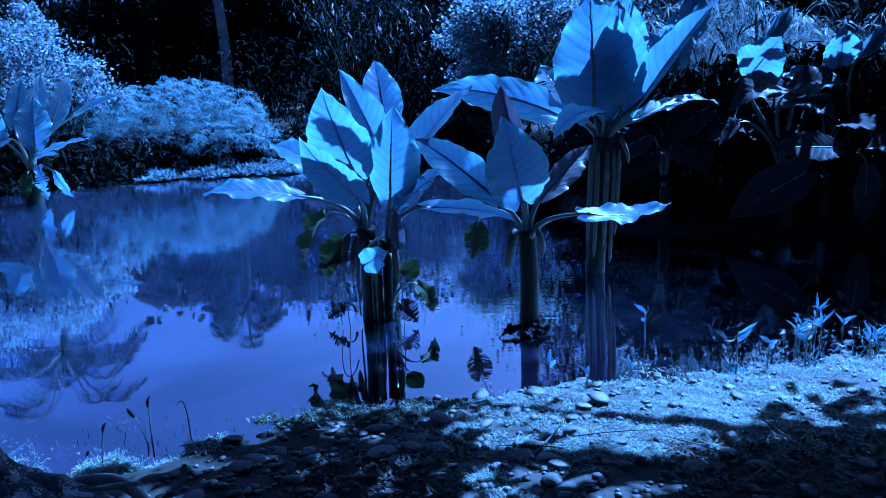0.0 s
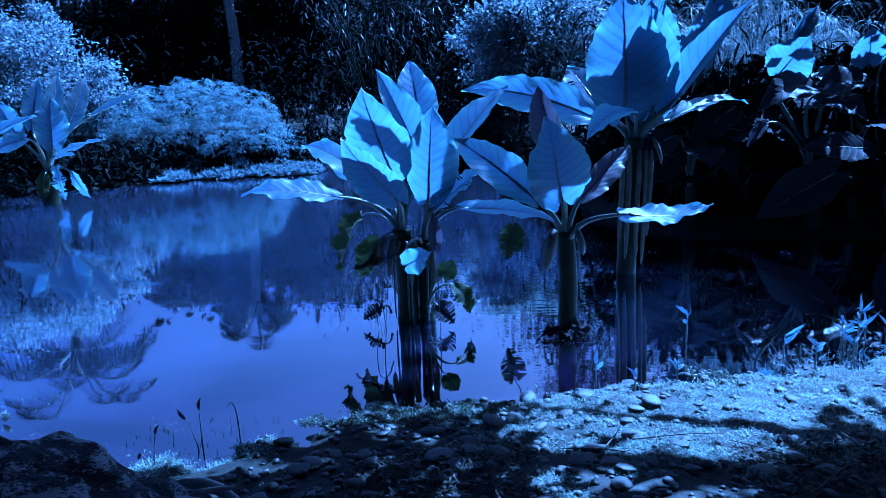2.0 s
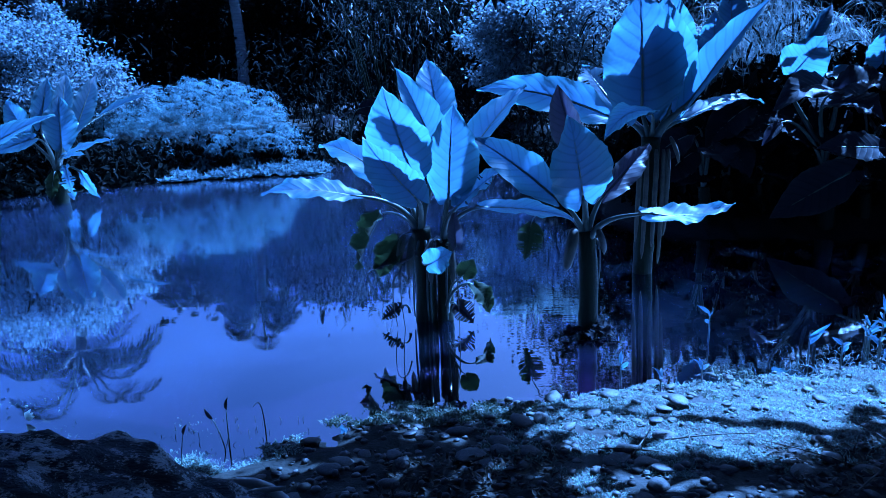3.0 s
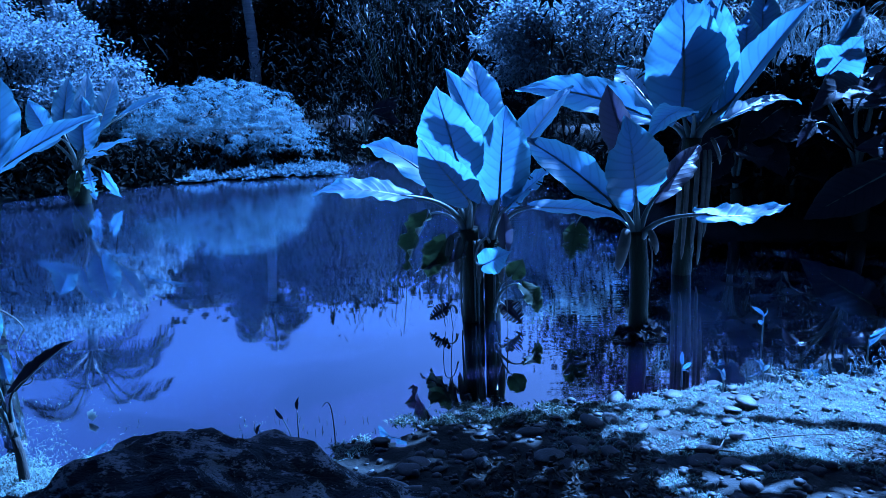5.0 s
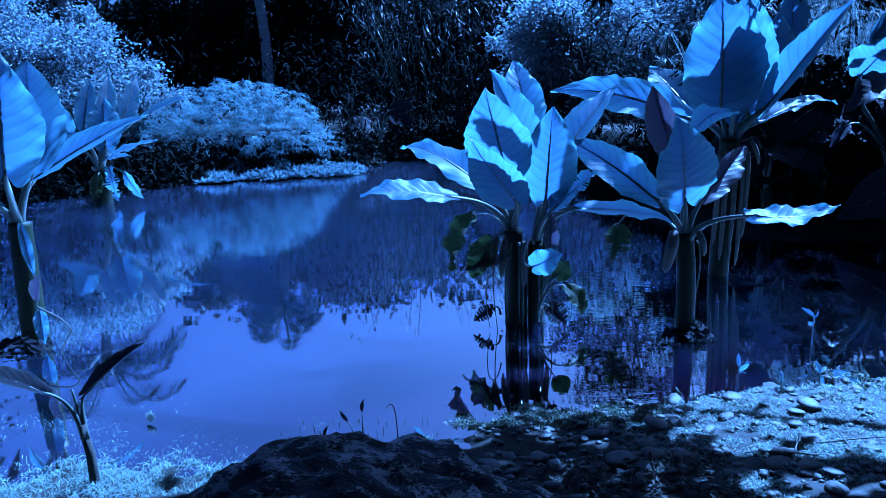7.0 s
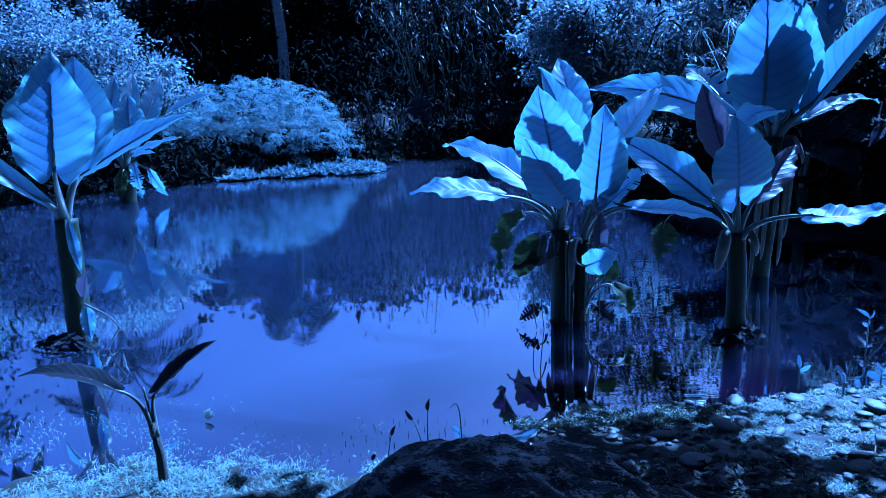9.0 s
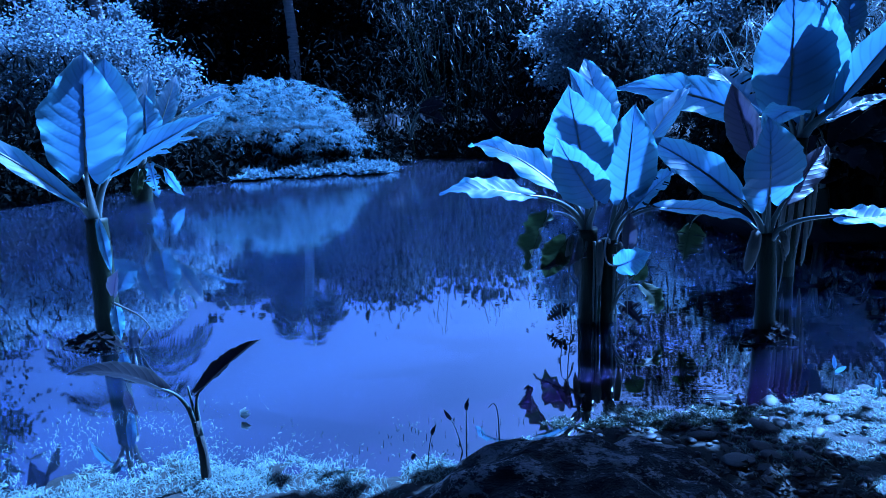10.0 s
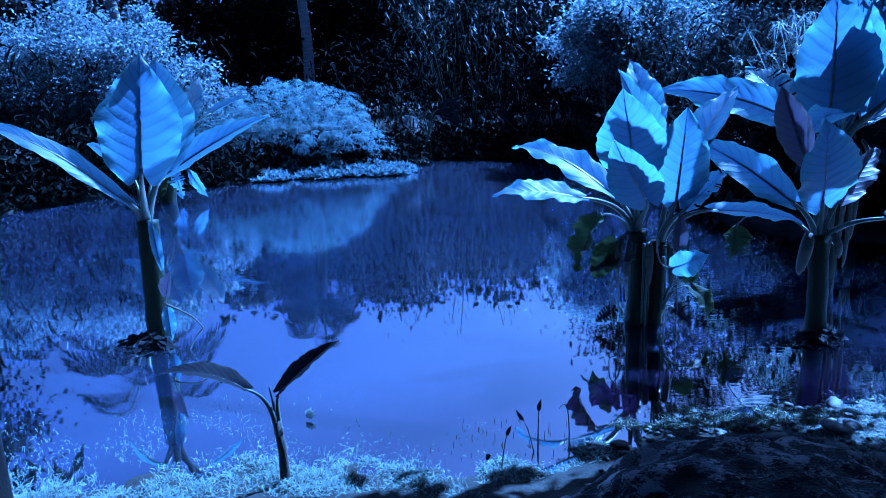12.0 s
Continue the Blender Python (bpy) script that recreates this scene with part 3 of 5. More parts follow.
for tip, wd in (((0.34, 4.7, 0.012), 0.06), ((0.66, 4.7, 0.012), 0.05)):
    leaf(B, None, (0.53, 4.78, 0.04), tip, wd, (0.1, -0.3, 1), fold=0.4, wave=0.16, mat=LEAF_SHADE_BLACK, label="black withered leaf lying on the water")

for a, k, rise in ((-2.5, 0.2, 0.02), (-1.4, 0.18, 0.0), (-0.7, 0.26, 0.02), (0.1, 0.22, 0.04), (-0.3, 0.17, 0.07)):
    leaf(B, None, (0.53 + 0.06 * math.cos(a), 4.83 + 0.06 * math.sin(a), 0.03 + rise * 0.6), (0.53 + k * math.cos(a), 4.83 + k * math.sin(a), 0.012 + rise * 0.3), 0.09, (0, -0.2, 1), fold=0.3, wave=0.16, arch=0.05, mat=LEAF_SHADE_BLACK, label="black withered leaf lying on the water")

C = thing("water_banana", (1.28, 6.38, 0), "largest water banana with tall ribbed leaves and fibrous stem", "water plant", "water bananas")
C1 = (1.34, 6.42, 1.12)
stem_of(C, (1.26, 6.34, -0.4), (1.34, 6.42, 1.2), 0.09, 0.08, 0.0)
leaf(C, C1, (1.27, 6.5, 1.44), (1.22, 6.42, 2.44), 0.66, (0, -1, 0.15), stalk=0.03)
leaf(C, C1, (1.54, 6.6, 1.45), (1.47, 6.5, 2.35), 0.46, (-0.3, -1, 0.0), stalk=0.03)
leaf(C, C1, (1.58, 6.85, 1.72), (1.55, 6.75, 2.46), 0.44, (-0.2, -1, 0.0), stalk=0.03)
leaf(C, C1, (1.66, 6.4, 1.5), (2.26, 6.35, 2.32), 0.24, (-0.55, -0.7, 0.5), fold=0.9, stalk=0.04)
leaf(C, C1, (1.69, 6.6, 1.33), (2.56, 7.1, 1.46), 0.19, (0, -0.35, 1), arch=0.08, fold=0.3, wave=0.07, stalk=0.03)
leaf(C, C1, (0.98, 6.73, 1.39), (-0.16, 6.77, 1.67), 0.36, (0, -0.9, 0.5), arch=0.12, wave=0.06, stalk=0.03)
leaf(C, C1, (1.29, 6.3, 1.4), (0.86, 6.0, 1.23), 0.28, (-0.2, -0.5, 1), arch=0.2)
leaf(C, C1, (1.13, 6.9, 1.43), (0.91, 7.6, 1.86), 0.36, (-0.2, -0.9, 0.5), ragged=1)
husk(C, (1.48, 6.33, 1.2), (1.54, 6.28, 0.98), 0.016)
for x0, z1 in ((1.22, 0.3), (1.28, 0.15), (1.36, 0.25), (1.42, 0.1), (1.46, 0.35)):
    husk(C, (x0, 6.31, 1.1), (x0 - 0.03, 6.27, z1), 0.018)

E1 = thing("elephant_ear", (2.55, 8.7, 0.3), "sunlit elephant ear with upright leaves on the bank", "plant", "bank elephant ears")
E0 = (2.56, 8.7, 0.8)
stem_of(E1, (2.55, 8.7, 0.1), (2.56, 8.7, 0.85), 0.09, 0.07)
leaf(E1, E0, (2.55, 8.6, 1.85), (2.48, 8.4, 2.4), 0.36, (-0.3, -1, 0.0))
leaf(E1, E0, (2.5, 8.5, 1.83), (2.15, 8.25, 2.18), 0.25, (-0.3, -1, 0.0))
leaf(E1, E0, (2.8, 8.8, 2.18), (2.81, 8.9, 2.75), 0.35, (0.2, -1, 0.2))

G1 = thing("elephant_ear", (3.55, 7.75, 0.0), "shaded elephant ear with large drooping purplish leaves", "plant", "bank elephant ears")
G0 = (3.5, 7.8, 0.7)
stem_of(G1, (3.57, 7.8, -0.1), (3.5, 7.8, 0.75), 0.1, 0.08)
leaf(G1, G0, (3.16, 7.9, 1.7), (3.32, 7.6, 2.05), 0.44, (-0.3, -1, 0.0), stalk=0.03)
leaf(G1, G0, (3.4, 7.6, 1.52), (2.73, 7.3, 1.36), 0.41, (-0.2, -0.7, 0.8), arch=0.2, stalk=0.03, mat=LEAF_SHADED)
leaf(G1, G0, (3.46, 7.6, 1.49), (3.91, 7.4, 1.56), 0.42, (0.2, -0.7, 0.8), arch=0.2, mat=LEAF_SHADED)
leaf(G1, G0, (3.37, 7.5, 1.36), (3.68, 7.1, 1.23), 0.46, (0.1, -0.6, 0.9), arch=0.2, mat=LEAF_SHADED)
leaf(G1, G0, (3.86, 7.4, 0.94), (3.13, 7.2, 0.98), 0.32, (0, -0.8, 0.6), mat=LEAF_SHADED)
leaf(G1, G0, (3.62, 7.5, 0.69), (2.89, 7.6, 0.22), 0.44, (-0.4, -1, 0.35), mat=LEAF_SHADED)
leaf(G1, G0, (2.96, 7.7, 1.18), (2.76, 7.6, 0.98), 0.12, (-0.2, -0.8, 0.6), fold=0.5, mat=LEAF_DARK)
leaf(G1, G0, (3.57, 7.9, 1.69), (3.73, 7.6, 1.62), 0.31, (0.1, -0.8, 0.5))

H1 = thing("elephant_ear", (4.3, 8.0, 0.2), "elephant ear with one sunlit leaf above shaded drooping ones", "plant", "bank elephant ears")
H0 = (4.3, 8.0, 0.7)
stem_of(H1, (4.3, 8.0, 0.0), (4.3, 8.0, 0.75), 0.09, 0.07)
leaf(H1, H0, (4.28, 8.3, 1.78), (4.15, 8.05, 2.14), 0.37, (-0.3, -1, 0.0))
leaf(H1, H0, (4.44, 8.2, 1.87), (4.77, 8.3, 2.16), 0.16, (0.1, -1, 0.3), fold=0.4)
leaf(H1, H0, (4.46, 7.4, 0.96), (4.05, 7.2, 0.95), 0.27, (0, -0.7, 0.7), mat=LEAF_SHADED)
leaf(H1, H0, (4.18, 7.4, 0.71), (4.24, 7.5, 0.11), 0.26, (0, -1, 0.2), mat=LEAF_SHADED)
leaf(H1, H0, (3.6, 8.6, 2.07), (3.94, 8.8, 2.45), 0.18, (0.2, -1, 0.3), fold=0.4)

D = thing("water_banana", (-4.1, 4.85, 0), "slender water banana with one huge upright ribbed leaf", "water plant", "water bananas")
D1 = (-4.14, 4.97, 0.84)
stem_of(D, (-4.09, 4.85, -0.3), (-4.14, 4.98, 0.88), 0.1, 0.075, 0.0)
leaf(D, D1, (-4.0, 4.72, 1.27), (-3.93, 4.76, 2.03), 0.5, (0.4, -1, 0.1), stalk=0.028)
leaf(D, D1, (-3.99, 5.02, 1.32), (-4.06, 5.24, 2.02), 0.45, (0.4, -1, 0.1), stalk=0.028)
leaf(D, D1, (-3.97, 5.05, 1.21), (-3.27, 5.3, 1.6), 0.21, (-0.35, -0.8, 0.6), fold=0.35, stalk=0.028)
leaf(D, D1, (-4.25, 4.8, 1.08), (-5.03, 4.5, 1.66), 0.17, (0.3, -0.55, 0.9), arch=0.1, stalk=0.028)
leaf(D, D1, (-4.36, 5.2, 1.24), (-5.08, 5.9, 1.4), 0.11, (-0.1, -0.4, 1), stalk=0.014)
leaf(D, D1, (-4.11, 5.4, 1.34), (-4.02, 6.0, 1.41), 0.11, (0.1, -0.4, 1), stalk=0.014)
leaf(D, None, (-4.05, 4.86, 0.85), (-4.0, 4.84, 0.5), 0.07, (0.5, -0.8, 0.1), wave=0.12, label="pale torn sheath on the stem")
leaf(D, (-4.02, 4.83, 0.15), (-3.95, 4.75, 0.38), (-3.88, 4.72, 0.56), 0.11, (-0.3, -0.9, 0.2), mat=LEAF_DARK, fold=0.4, stalk=0.008)
leaf(D, None, (-3.98, 4.8, 0.26), (-3.95, 4.75, 0.03), 0.09, (0.4, -0.8, 0.1), fold=0.4, wave=0.1, label="pale torn sheath at the waterline")
stalk(D, ((-4.0, 4.8, 0.3), (-3.85, 4.7, 0.28), (-3.7, 4.65, 0.26), (-3.64, 4.6, 0.18)), 0.009)
stalk(D, ((-3.64, 4.6, 0.18), (-3.7, 4.62, 0.12), (-3.75, 4.65, 0.06), (-3.8, 4.68, -0.03)), 0.007)

for tip, wd in (((-4.36, 4.68, 0.01), 0.06), ((-3.84, 4.62, 0.01), 0.05)):
    leaf(D, None, (-4.1, 4.76, 0.08), tip, wd, (0.1, -0.2, 1), fold=0.1, arch=0.0, wave=0.06, mat=LEAF_SHADE_BLACK, label="black withered leaf lying on the water")

for a, k in ((-2.9, 0.3), (-2.3, 0.26), (-1.7, 0.3), (-1.0, 0.26), (-0.4, 0.2), (2.7, 0.24)):
    leaf(D, None, (-4.09 + 0.09 * math.cos(a), 4.84 + 0.09 * math.sin(a), 0.05), (-4.09 + k * math.cos(a), 4.84 + k * math.sin(a), 0.012), 0.07, (0, -0.2, 1), fold=0.2, wave=0.12, arch=0.03, mat=LEAF_SHADE_BLACK, label="black withered leaf lying on the water")

K = thing("water_banana", (-7.25, 11.7, 0), "water banana at the far bank with broken hanging leaves", "water plant", "water bananas")
K1 = (-7.25, 11.7, 0.5)
stem_of(K, (-7.3, 11.6, -0.4), (-7.22, 11.7, 0.55), 0.15, 0.12)
leaf(K, K1, (-7.05, 11.6, 0.98), (-7.12, 11.85, 1.8), 0.5, (0.45, -1, 0.1), stalk=0.04)
leaf(K, K1, (-7.59, 12.0, 1.3), (-7.6, 12.4, 2.1), 0.36, (0.3, -1, 0.1), stalk=0.04)
leaf(K, K1, (-7.25, 12.0, 1.3), (-7.3, 12.5, 2.2), 0.3, (0.5, -1, 0.1), stalk=0.04)
leaf(K, K1, (-6.95, 12.0, 1.3), (-6.8, 12.5, 2.1), 0.34, (0.6, -1, 0.1), stalk=0.04)
leaf(K, K1, (-7.75, 11.8, 1.15), (-8.15, 12.0, 1.75), 0.38, (0.2, -1, 0.2), stalk=0.03)
leaf(K, K1, (-6.6, 12.3, 1.45), (-5.95, 12.6, 1.75), 0.22, (-0.2, -0.6, 0.8), fold=0.4, stalk=0.03)
leaf(K, K1, (-6.99, 11.6, 0.82), (-6.3, 11.9, 1.05), 0.2, (0, -0.5, 1), wave=0.09, stalk=0.04)
leaf(K, K1, (-7.0, 11.5, 0.78), (-6.5, 11.3, 0.84), 0.16, (0, -0.6, 1), wave=0.09, stalk=0.03)
leaf(K, K1, (-7.4, 11.4, 1.1), (-7.95, 11.2, 0.9), 0.3, (-0.2, -0.9, 0.4), stalk=0.03)
leaf(K, K1, (-6.72, 11.5, 0.5), (-6.42, 11.4, 0.1), 0.2, (-0.3, -1, 0.0), wave=0.08, stalk=0.03, label="pale broken leaf hanging to the water")
leaf(K, K1, (-6.98, 11.5, 0.6), (-6.88, 11.45, 0.08), 0.24, (-0.2, -1, 0.0), wave=0.16, ragged=1, stalk=0.02, label="pale shredded hanging leaf")
leaf(K, K1, (-7.2, 11.5, 0.5), (-7.3, 11.45, 0.05), 0.2, (0.3, -1, 0.1), wave=0.14, mat=LEAF_DEAD, stalk=0.02, label="withered hanging leaf")


# ---- trees and bushes ----
def spread(n, centre, radii, shell=0.55):
    r = rng.uniform(shell, 1, (n, 1)) ** 0.6
    return np.array(centre) + ball(n) * r * np.array(radii)


def tree(at, height, centre, radii, clumps, per, size, mat, label, trunk_r=0.14, clump_r=0.5, name="tree", squash=0.7, group="", limbs=7, bark=None, spray=0, lowest=0.0):
    """A tapered trunk with limbs that reach clumps of small leaves."""
    tr = thing(name, at, label, "tree", group)
    at = Vector(at)
    cs = spread(clumps, centre, radii, 0.35)
    tight = rng.uniform(0.5, 1.1, clumps)
    if spray:
        cs[:spray] = np.array(centre) + ball(spray) * rng.uniform(0.95, 1.3, (spray, 1)) * np.array(radii)
        tight[:spray] = 0.4
    top = Vector(centre)
    pts = [at - Vector((0, 0, 0.3))] + [at.lerp(top, s) + Vector((rng.normal(0, 0.06), rng.normal(0, 0.06), 0)) * height * 0.15 for s in (0.25, 0.5, 0.75)] + [top]
    list_of = [(pts, [trunk_r * k for k in (1.25, 1.0, 0.82, 0.62, 0.35)])]
    for c in cs[rng.permutation(clumps)[:limbs]]:
        s = rng.uniform(0.4, 0.95)
        a = at.lerp(top, s)
        list_of.append((bezier(a, a.lerp(Vector(c), 0.4) + Vector((0, 0, 0.25)), Vector(c) - Vector((0, 0, 0.2)), c, 7), [trunk_r * 0.45 * (1 - 0.13 * i) for i in range(7)]))
    part("trunk", tubes_mesh("trunk", list_of, bark or BARK, 8), tr)
    n = clumps * per
    ci = np.repeat(cs, per, 0)
    off = rng.normal(0, 1, (n, 3)) * clump_r * np.array([1, 1, squash]) * tight[:, None].repeat(per, 0)
    p = ci + off
    p[:, 2] = np.maximum(p[:, 2], lowest + rng.uniform(0, 0.8, n))
    way = unit(off) + rng.normal(0, 0.6, (n, 3)) + np.array([0, 0, -0.25])
    facing = np.array([0, 0, 1.0]) + rng.normal(0, 0.7, (n, 3))
    length = size * rng.uniform(0.6, 1.3, n)
    part("crown", leaflets("crown", p, way, facing, length, length * 0.28, mat), tr)
    return tr


tree((-10.4, 15.2, 0.6), 4.5, (-10.8, 15.0, 2.1), (2.8, 1.5, 1.4), 180, 460, 0.085, FINE, "leafy small tree with fine sunlit leaves on the far bank", 0.12, 0.33, spray=40)
tree((2.8, 17.4, 0.6), 5.5, (2.9, 17.0, 2.4), (2.75, 1.5, 1.35), 190, 230, 0.11, SPECKLE, "leafy small tree with fine speckled leaves on the far bank", 0.13, 0.33, spray=50)
tree((0.9, 15.9, 0.5), 3, (0.62, 15.6, 2.7), (0.62, 0.4, 0.7), 24, 220, 0.1, SPECKLE, "small bright-leaved shrub in front of the far tree", 0.05, 0.24)
tree((7.6, 16.0, 0.8), 6, (7.8, 16.0, 4.2), (3.2, 1.8, 2.8), 90, 260, 0.15, WOODS, "shaded tree behind the sedge clump", 0.16, 0.6, group="woods")

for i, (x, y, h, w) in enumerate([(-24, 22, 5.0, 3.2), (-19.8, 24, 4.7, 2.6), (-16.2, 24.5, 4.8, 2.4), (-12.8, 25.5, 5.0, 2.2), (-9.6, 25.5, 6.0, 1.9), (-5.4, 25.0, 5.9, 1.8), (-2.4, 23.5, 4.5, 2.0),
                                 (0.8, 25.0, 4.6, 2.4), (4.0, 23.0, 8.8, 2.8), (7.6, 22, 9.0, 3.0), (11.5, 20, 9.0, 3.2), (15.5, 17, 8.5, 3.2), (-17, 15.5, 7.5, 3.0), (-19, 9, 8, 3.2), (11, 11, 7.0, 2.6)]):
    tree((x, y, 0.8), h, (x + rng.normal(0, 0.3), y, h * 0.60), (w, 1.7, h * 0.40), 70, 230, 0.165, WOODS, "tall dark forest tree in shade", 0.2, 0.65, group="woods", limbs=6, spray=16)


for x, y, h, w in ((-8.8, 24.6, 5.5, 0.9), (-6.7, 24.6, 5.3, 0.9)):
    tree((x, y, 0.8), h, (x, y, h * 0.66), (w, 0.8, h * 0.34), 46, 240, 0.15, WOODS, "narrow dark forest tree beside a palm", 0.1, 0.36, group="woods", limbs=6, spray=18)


def mound_top(x):
    """The mound's outline along its length: round at one end, a long slope at the other."""
    return np.where(x < 0.25, 2.0 * (1 - np.minimum(np.abs((x - 0.25) / 1.5), 1.0) ** 2.6) ** 0.7, 2.0 * (1 - np.clip((x - 0.38) / 0.68, 0, 1) ** 1.2 * 0.88))


def mound_bush():
    """A low mound of arching feathery shoots at the water's edge."""
    b = thing("feathery_bush", (-6.7, 16.7, 0.2), "wide mound of feathery bush with sunlit arching tips", "bush")
    m, per = 1600, 34
    a = rng.uniform(0, 2 * math.pi, m)
    r = np.sqrt(rng.uniform(0, 1, m))
    x, y = np.clip(r * np.cos(a) * 1.02, -1, 1), r * np.sin(a)
    top = mound_top(x) * (1 - 0.7 * y * y)
    head = 0.1 + np.maximum(top - 0.05, 0.1) * rng.uniform(0.12, 1.0, m) ** 0.5
    crest = np.stack([-6.7 + 2.8 * x, 16.3 + 1.6 * y, head], 1)
    out = unit(np.stack([x * 0.9 + 0.25 + rng.normal(0, 0.3, m), y * 0.9 - 0.55 + rng.normal(0, 0.3, m), 0.55 + rng.uniform(-0.2, 0.5, m)], 1))
    reach = rng.uniform(0.2, 0.5, m)
    n = m * per
    u = rng.uniform(0, 1, n)
    o, c = out.repeat(per, 0), crest.repeat(per, 0)
    hub = c + o * (reach.repeat(per) * (u - 0.75))[:, None]
    hub[:, 2] -= reach.repeat(per) * 0.55 * u * u - 0.1
    side = unit(np.cross(o, np.array([0, 0, 1.0]))) * np.where(rng.uniform(0, 1, n) < 0.5, 1, -1)[:, None]
    way = side * 0.75 + o * 0.8 + np.array([0, 0, -0.1]) + rng.normal(0, 0.3, (n, 3))
    length = rng.uniform(0.09, 0.2, n) * (1.1 - 0.3 * u)
    tagged(part("foliage", ribbons("foliage", hub, way, length, length * 0.05, np.full(n, 0.6), BUSH, 2), b), kind="stuff")
    # plumes that arch out of the top
    for i in range(34):
        px = rng.uniform(-0.8, 0.85)
        k = 34
        base = np.tile([-6.7 + 2.8 * px, 16.7 + rng.uniform(-0.6, 0.4), float(mound_top(np.array(px))) + rng.uniform(-0.12, 0.08)], (k, 1))
        way = np.stack([rng.normal(0.35, 0.5, k), rng.normal(-0.2, 0.5, k), rng.uniform(0.5, 1.4, k)], 1)
        part("plume", ribbons("plume", base, way, rng.uniform(0.2, 0.42, k), np.full(k, 0.009), np.full(k, 0.95), BUSH, 5), b)
    for i in range(40):
        x0, y0 = rng.uniform(-2.2, 2.0), rng.uniform(-1.1, 1.1)
        part("stem", tubes_mesh("stem", [([(-6.7 + x0, 16.7 + y0, 0.0), (-6.7 + x0 * 1.05, 16.7 + y0 * 1.05, 0.35), (-6.7 + x0 * 1.1, 16.7 + y0 * 1.15, 0.7)], [0.03, 0.025, 0.015])], BARK, 6), b)


mound_bush()


def weed_mat():
    """A low ragged raft of small leaves that runs from the bush's foot out over the water."""
    n = 26000
    s, w = rng.uniform(0, 1, n), rng.uniform(0, 1, n)
    x = -6.55 + 3.3 * s - 0.35 * w
    front = 13.95 + 0.75 * s + 0.16 * np.sin(x * 5.3) + 0.10 * np.sin(x * 13 + 1) + 0.05 * np.sin(x * 31)
    y = front + w * (1.9 - 0.75 * s)
    lump = 0.5 + 0.5 * np.sin(x * 6.1 + y * 3) * np.sin(y * 5.2 - x * 2)
    z = 0.01 + (0.06 + 0.32 * np.minimum(1, w * 1.6) * (1 - 0.75 * s)) * (0.35 + 0.75 * lump) * rng.uniform(0.4, 1, n)
    keep = (lump + rng.normal(0, 0.25, n) > 0.22) & (rng.uniform(0, 1, n) < np.minimum(1, np.minimum(s * 7, (1 - s) * 5) + 0.15))
    base = np.stack([x, y, z], 1)[keep]
    n = len(base)
    way = np.stack([rng.normal(0, 1, n), rng.normal(-0.1, 1, n), rng.uniform(-0.1, 0.8, n)], 1)
    facing = np.array([0, -0.2, 1.0]) + rng.normal(0, 0.5, (n, 3))
    length = rng.uniform(0.07, 0.17, n)
    return tagged(new("pond_weed", leaflets("pond_weed", base, way, facing, length, length * 0.2, RAFT)), "bright floating weed mat below the feathery bush", "pond weed", kind="stuff")


weed_mat()


def sedge_clump(at, radius, count, length, label, mat, group="", rays=18):
    """Thin arching blades from a tight base, with tips that fall over."""
    c = thing("sedge", at, label, "sedge", group)
    a = rng.uniform(0, 6.28, count)
    r = np.sqrt(rng.uniform(0, 1, count)) * radius
    base = np.stack([at[0] + r * np.cos(a), at[1] + 0.7 * r * np.sin(a), np.full(count, at[2])], 1)
    lean = rng.uniform(0.05, 0.6, count)
    way = np.stack([np.cos(a) * lean, np.sin(a) * lean, np.ones(count)], 1)
    ln = length * rng.uniform(0.55, 1.15, count)
    tagged(part("blade", ribbons("blade", base, way, ln, np.full(count, 0.007), lean * 0.35 + 0.1, mat, 7, 0.4), c), kind="stuff")
    # mop heads of fine rays that hang from the tips
    k = count * rays
    ti = np.arange(count).repeat(rays)
    tips = base[ti] + unit(way[ti]) * (ln[ti] * 0.9)[:, None]
    tips[:, 2] -= (lean[ti] * 0.35 + 0.1) * ln[ti] * 0.81
    w2 = ball(k) * np.array([1, 1, 0.8]) + np.array([0, -0.15, 0.35])
    tagged(part("head_ray", ribbons("head_ray", tips, w2, rng.uniform(0.16, 0.36, k), np.full(k, 0.0042), rng.uniform(0.5, 1.1, k), mat, 5, 0.4), c), kind="stuff")


for x, y, z, r, k, ln in ((2.85, 10.0, 0.6, 0.4, 110, 2.25), (3.5, 10.1, 0.6, 0.5, 150, 2.45), (4.2, 10.0, 0.6, 0.5, 150, 2.4), (4.9, 9.7, 0.6, 0.5, 150, 2.1), (5.5, 9.3, 0.5, 0.5, 150, 1.85), (5.3, 8.6, 0.4, 0.4, 110, 1.5), (4.6, 9.1, 0.3, 0.4, 110, 1.6), (5.4, 8.9, 0.3, 0.4, 110, 1.4), (4.9, 8.5, 0.2, 0.35, 90, 1.15)):
    sedge_clump((x, y, z), r, k, ln, "tall arching sedge clump with sunlit drooping blades", SEDGE, "sedges")


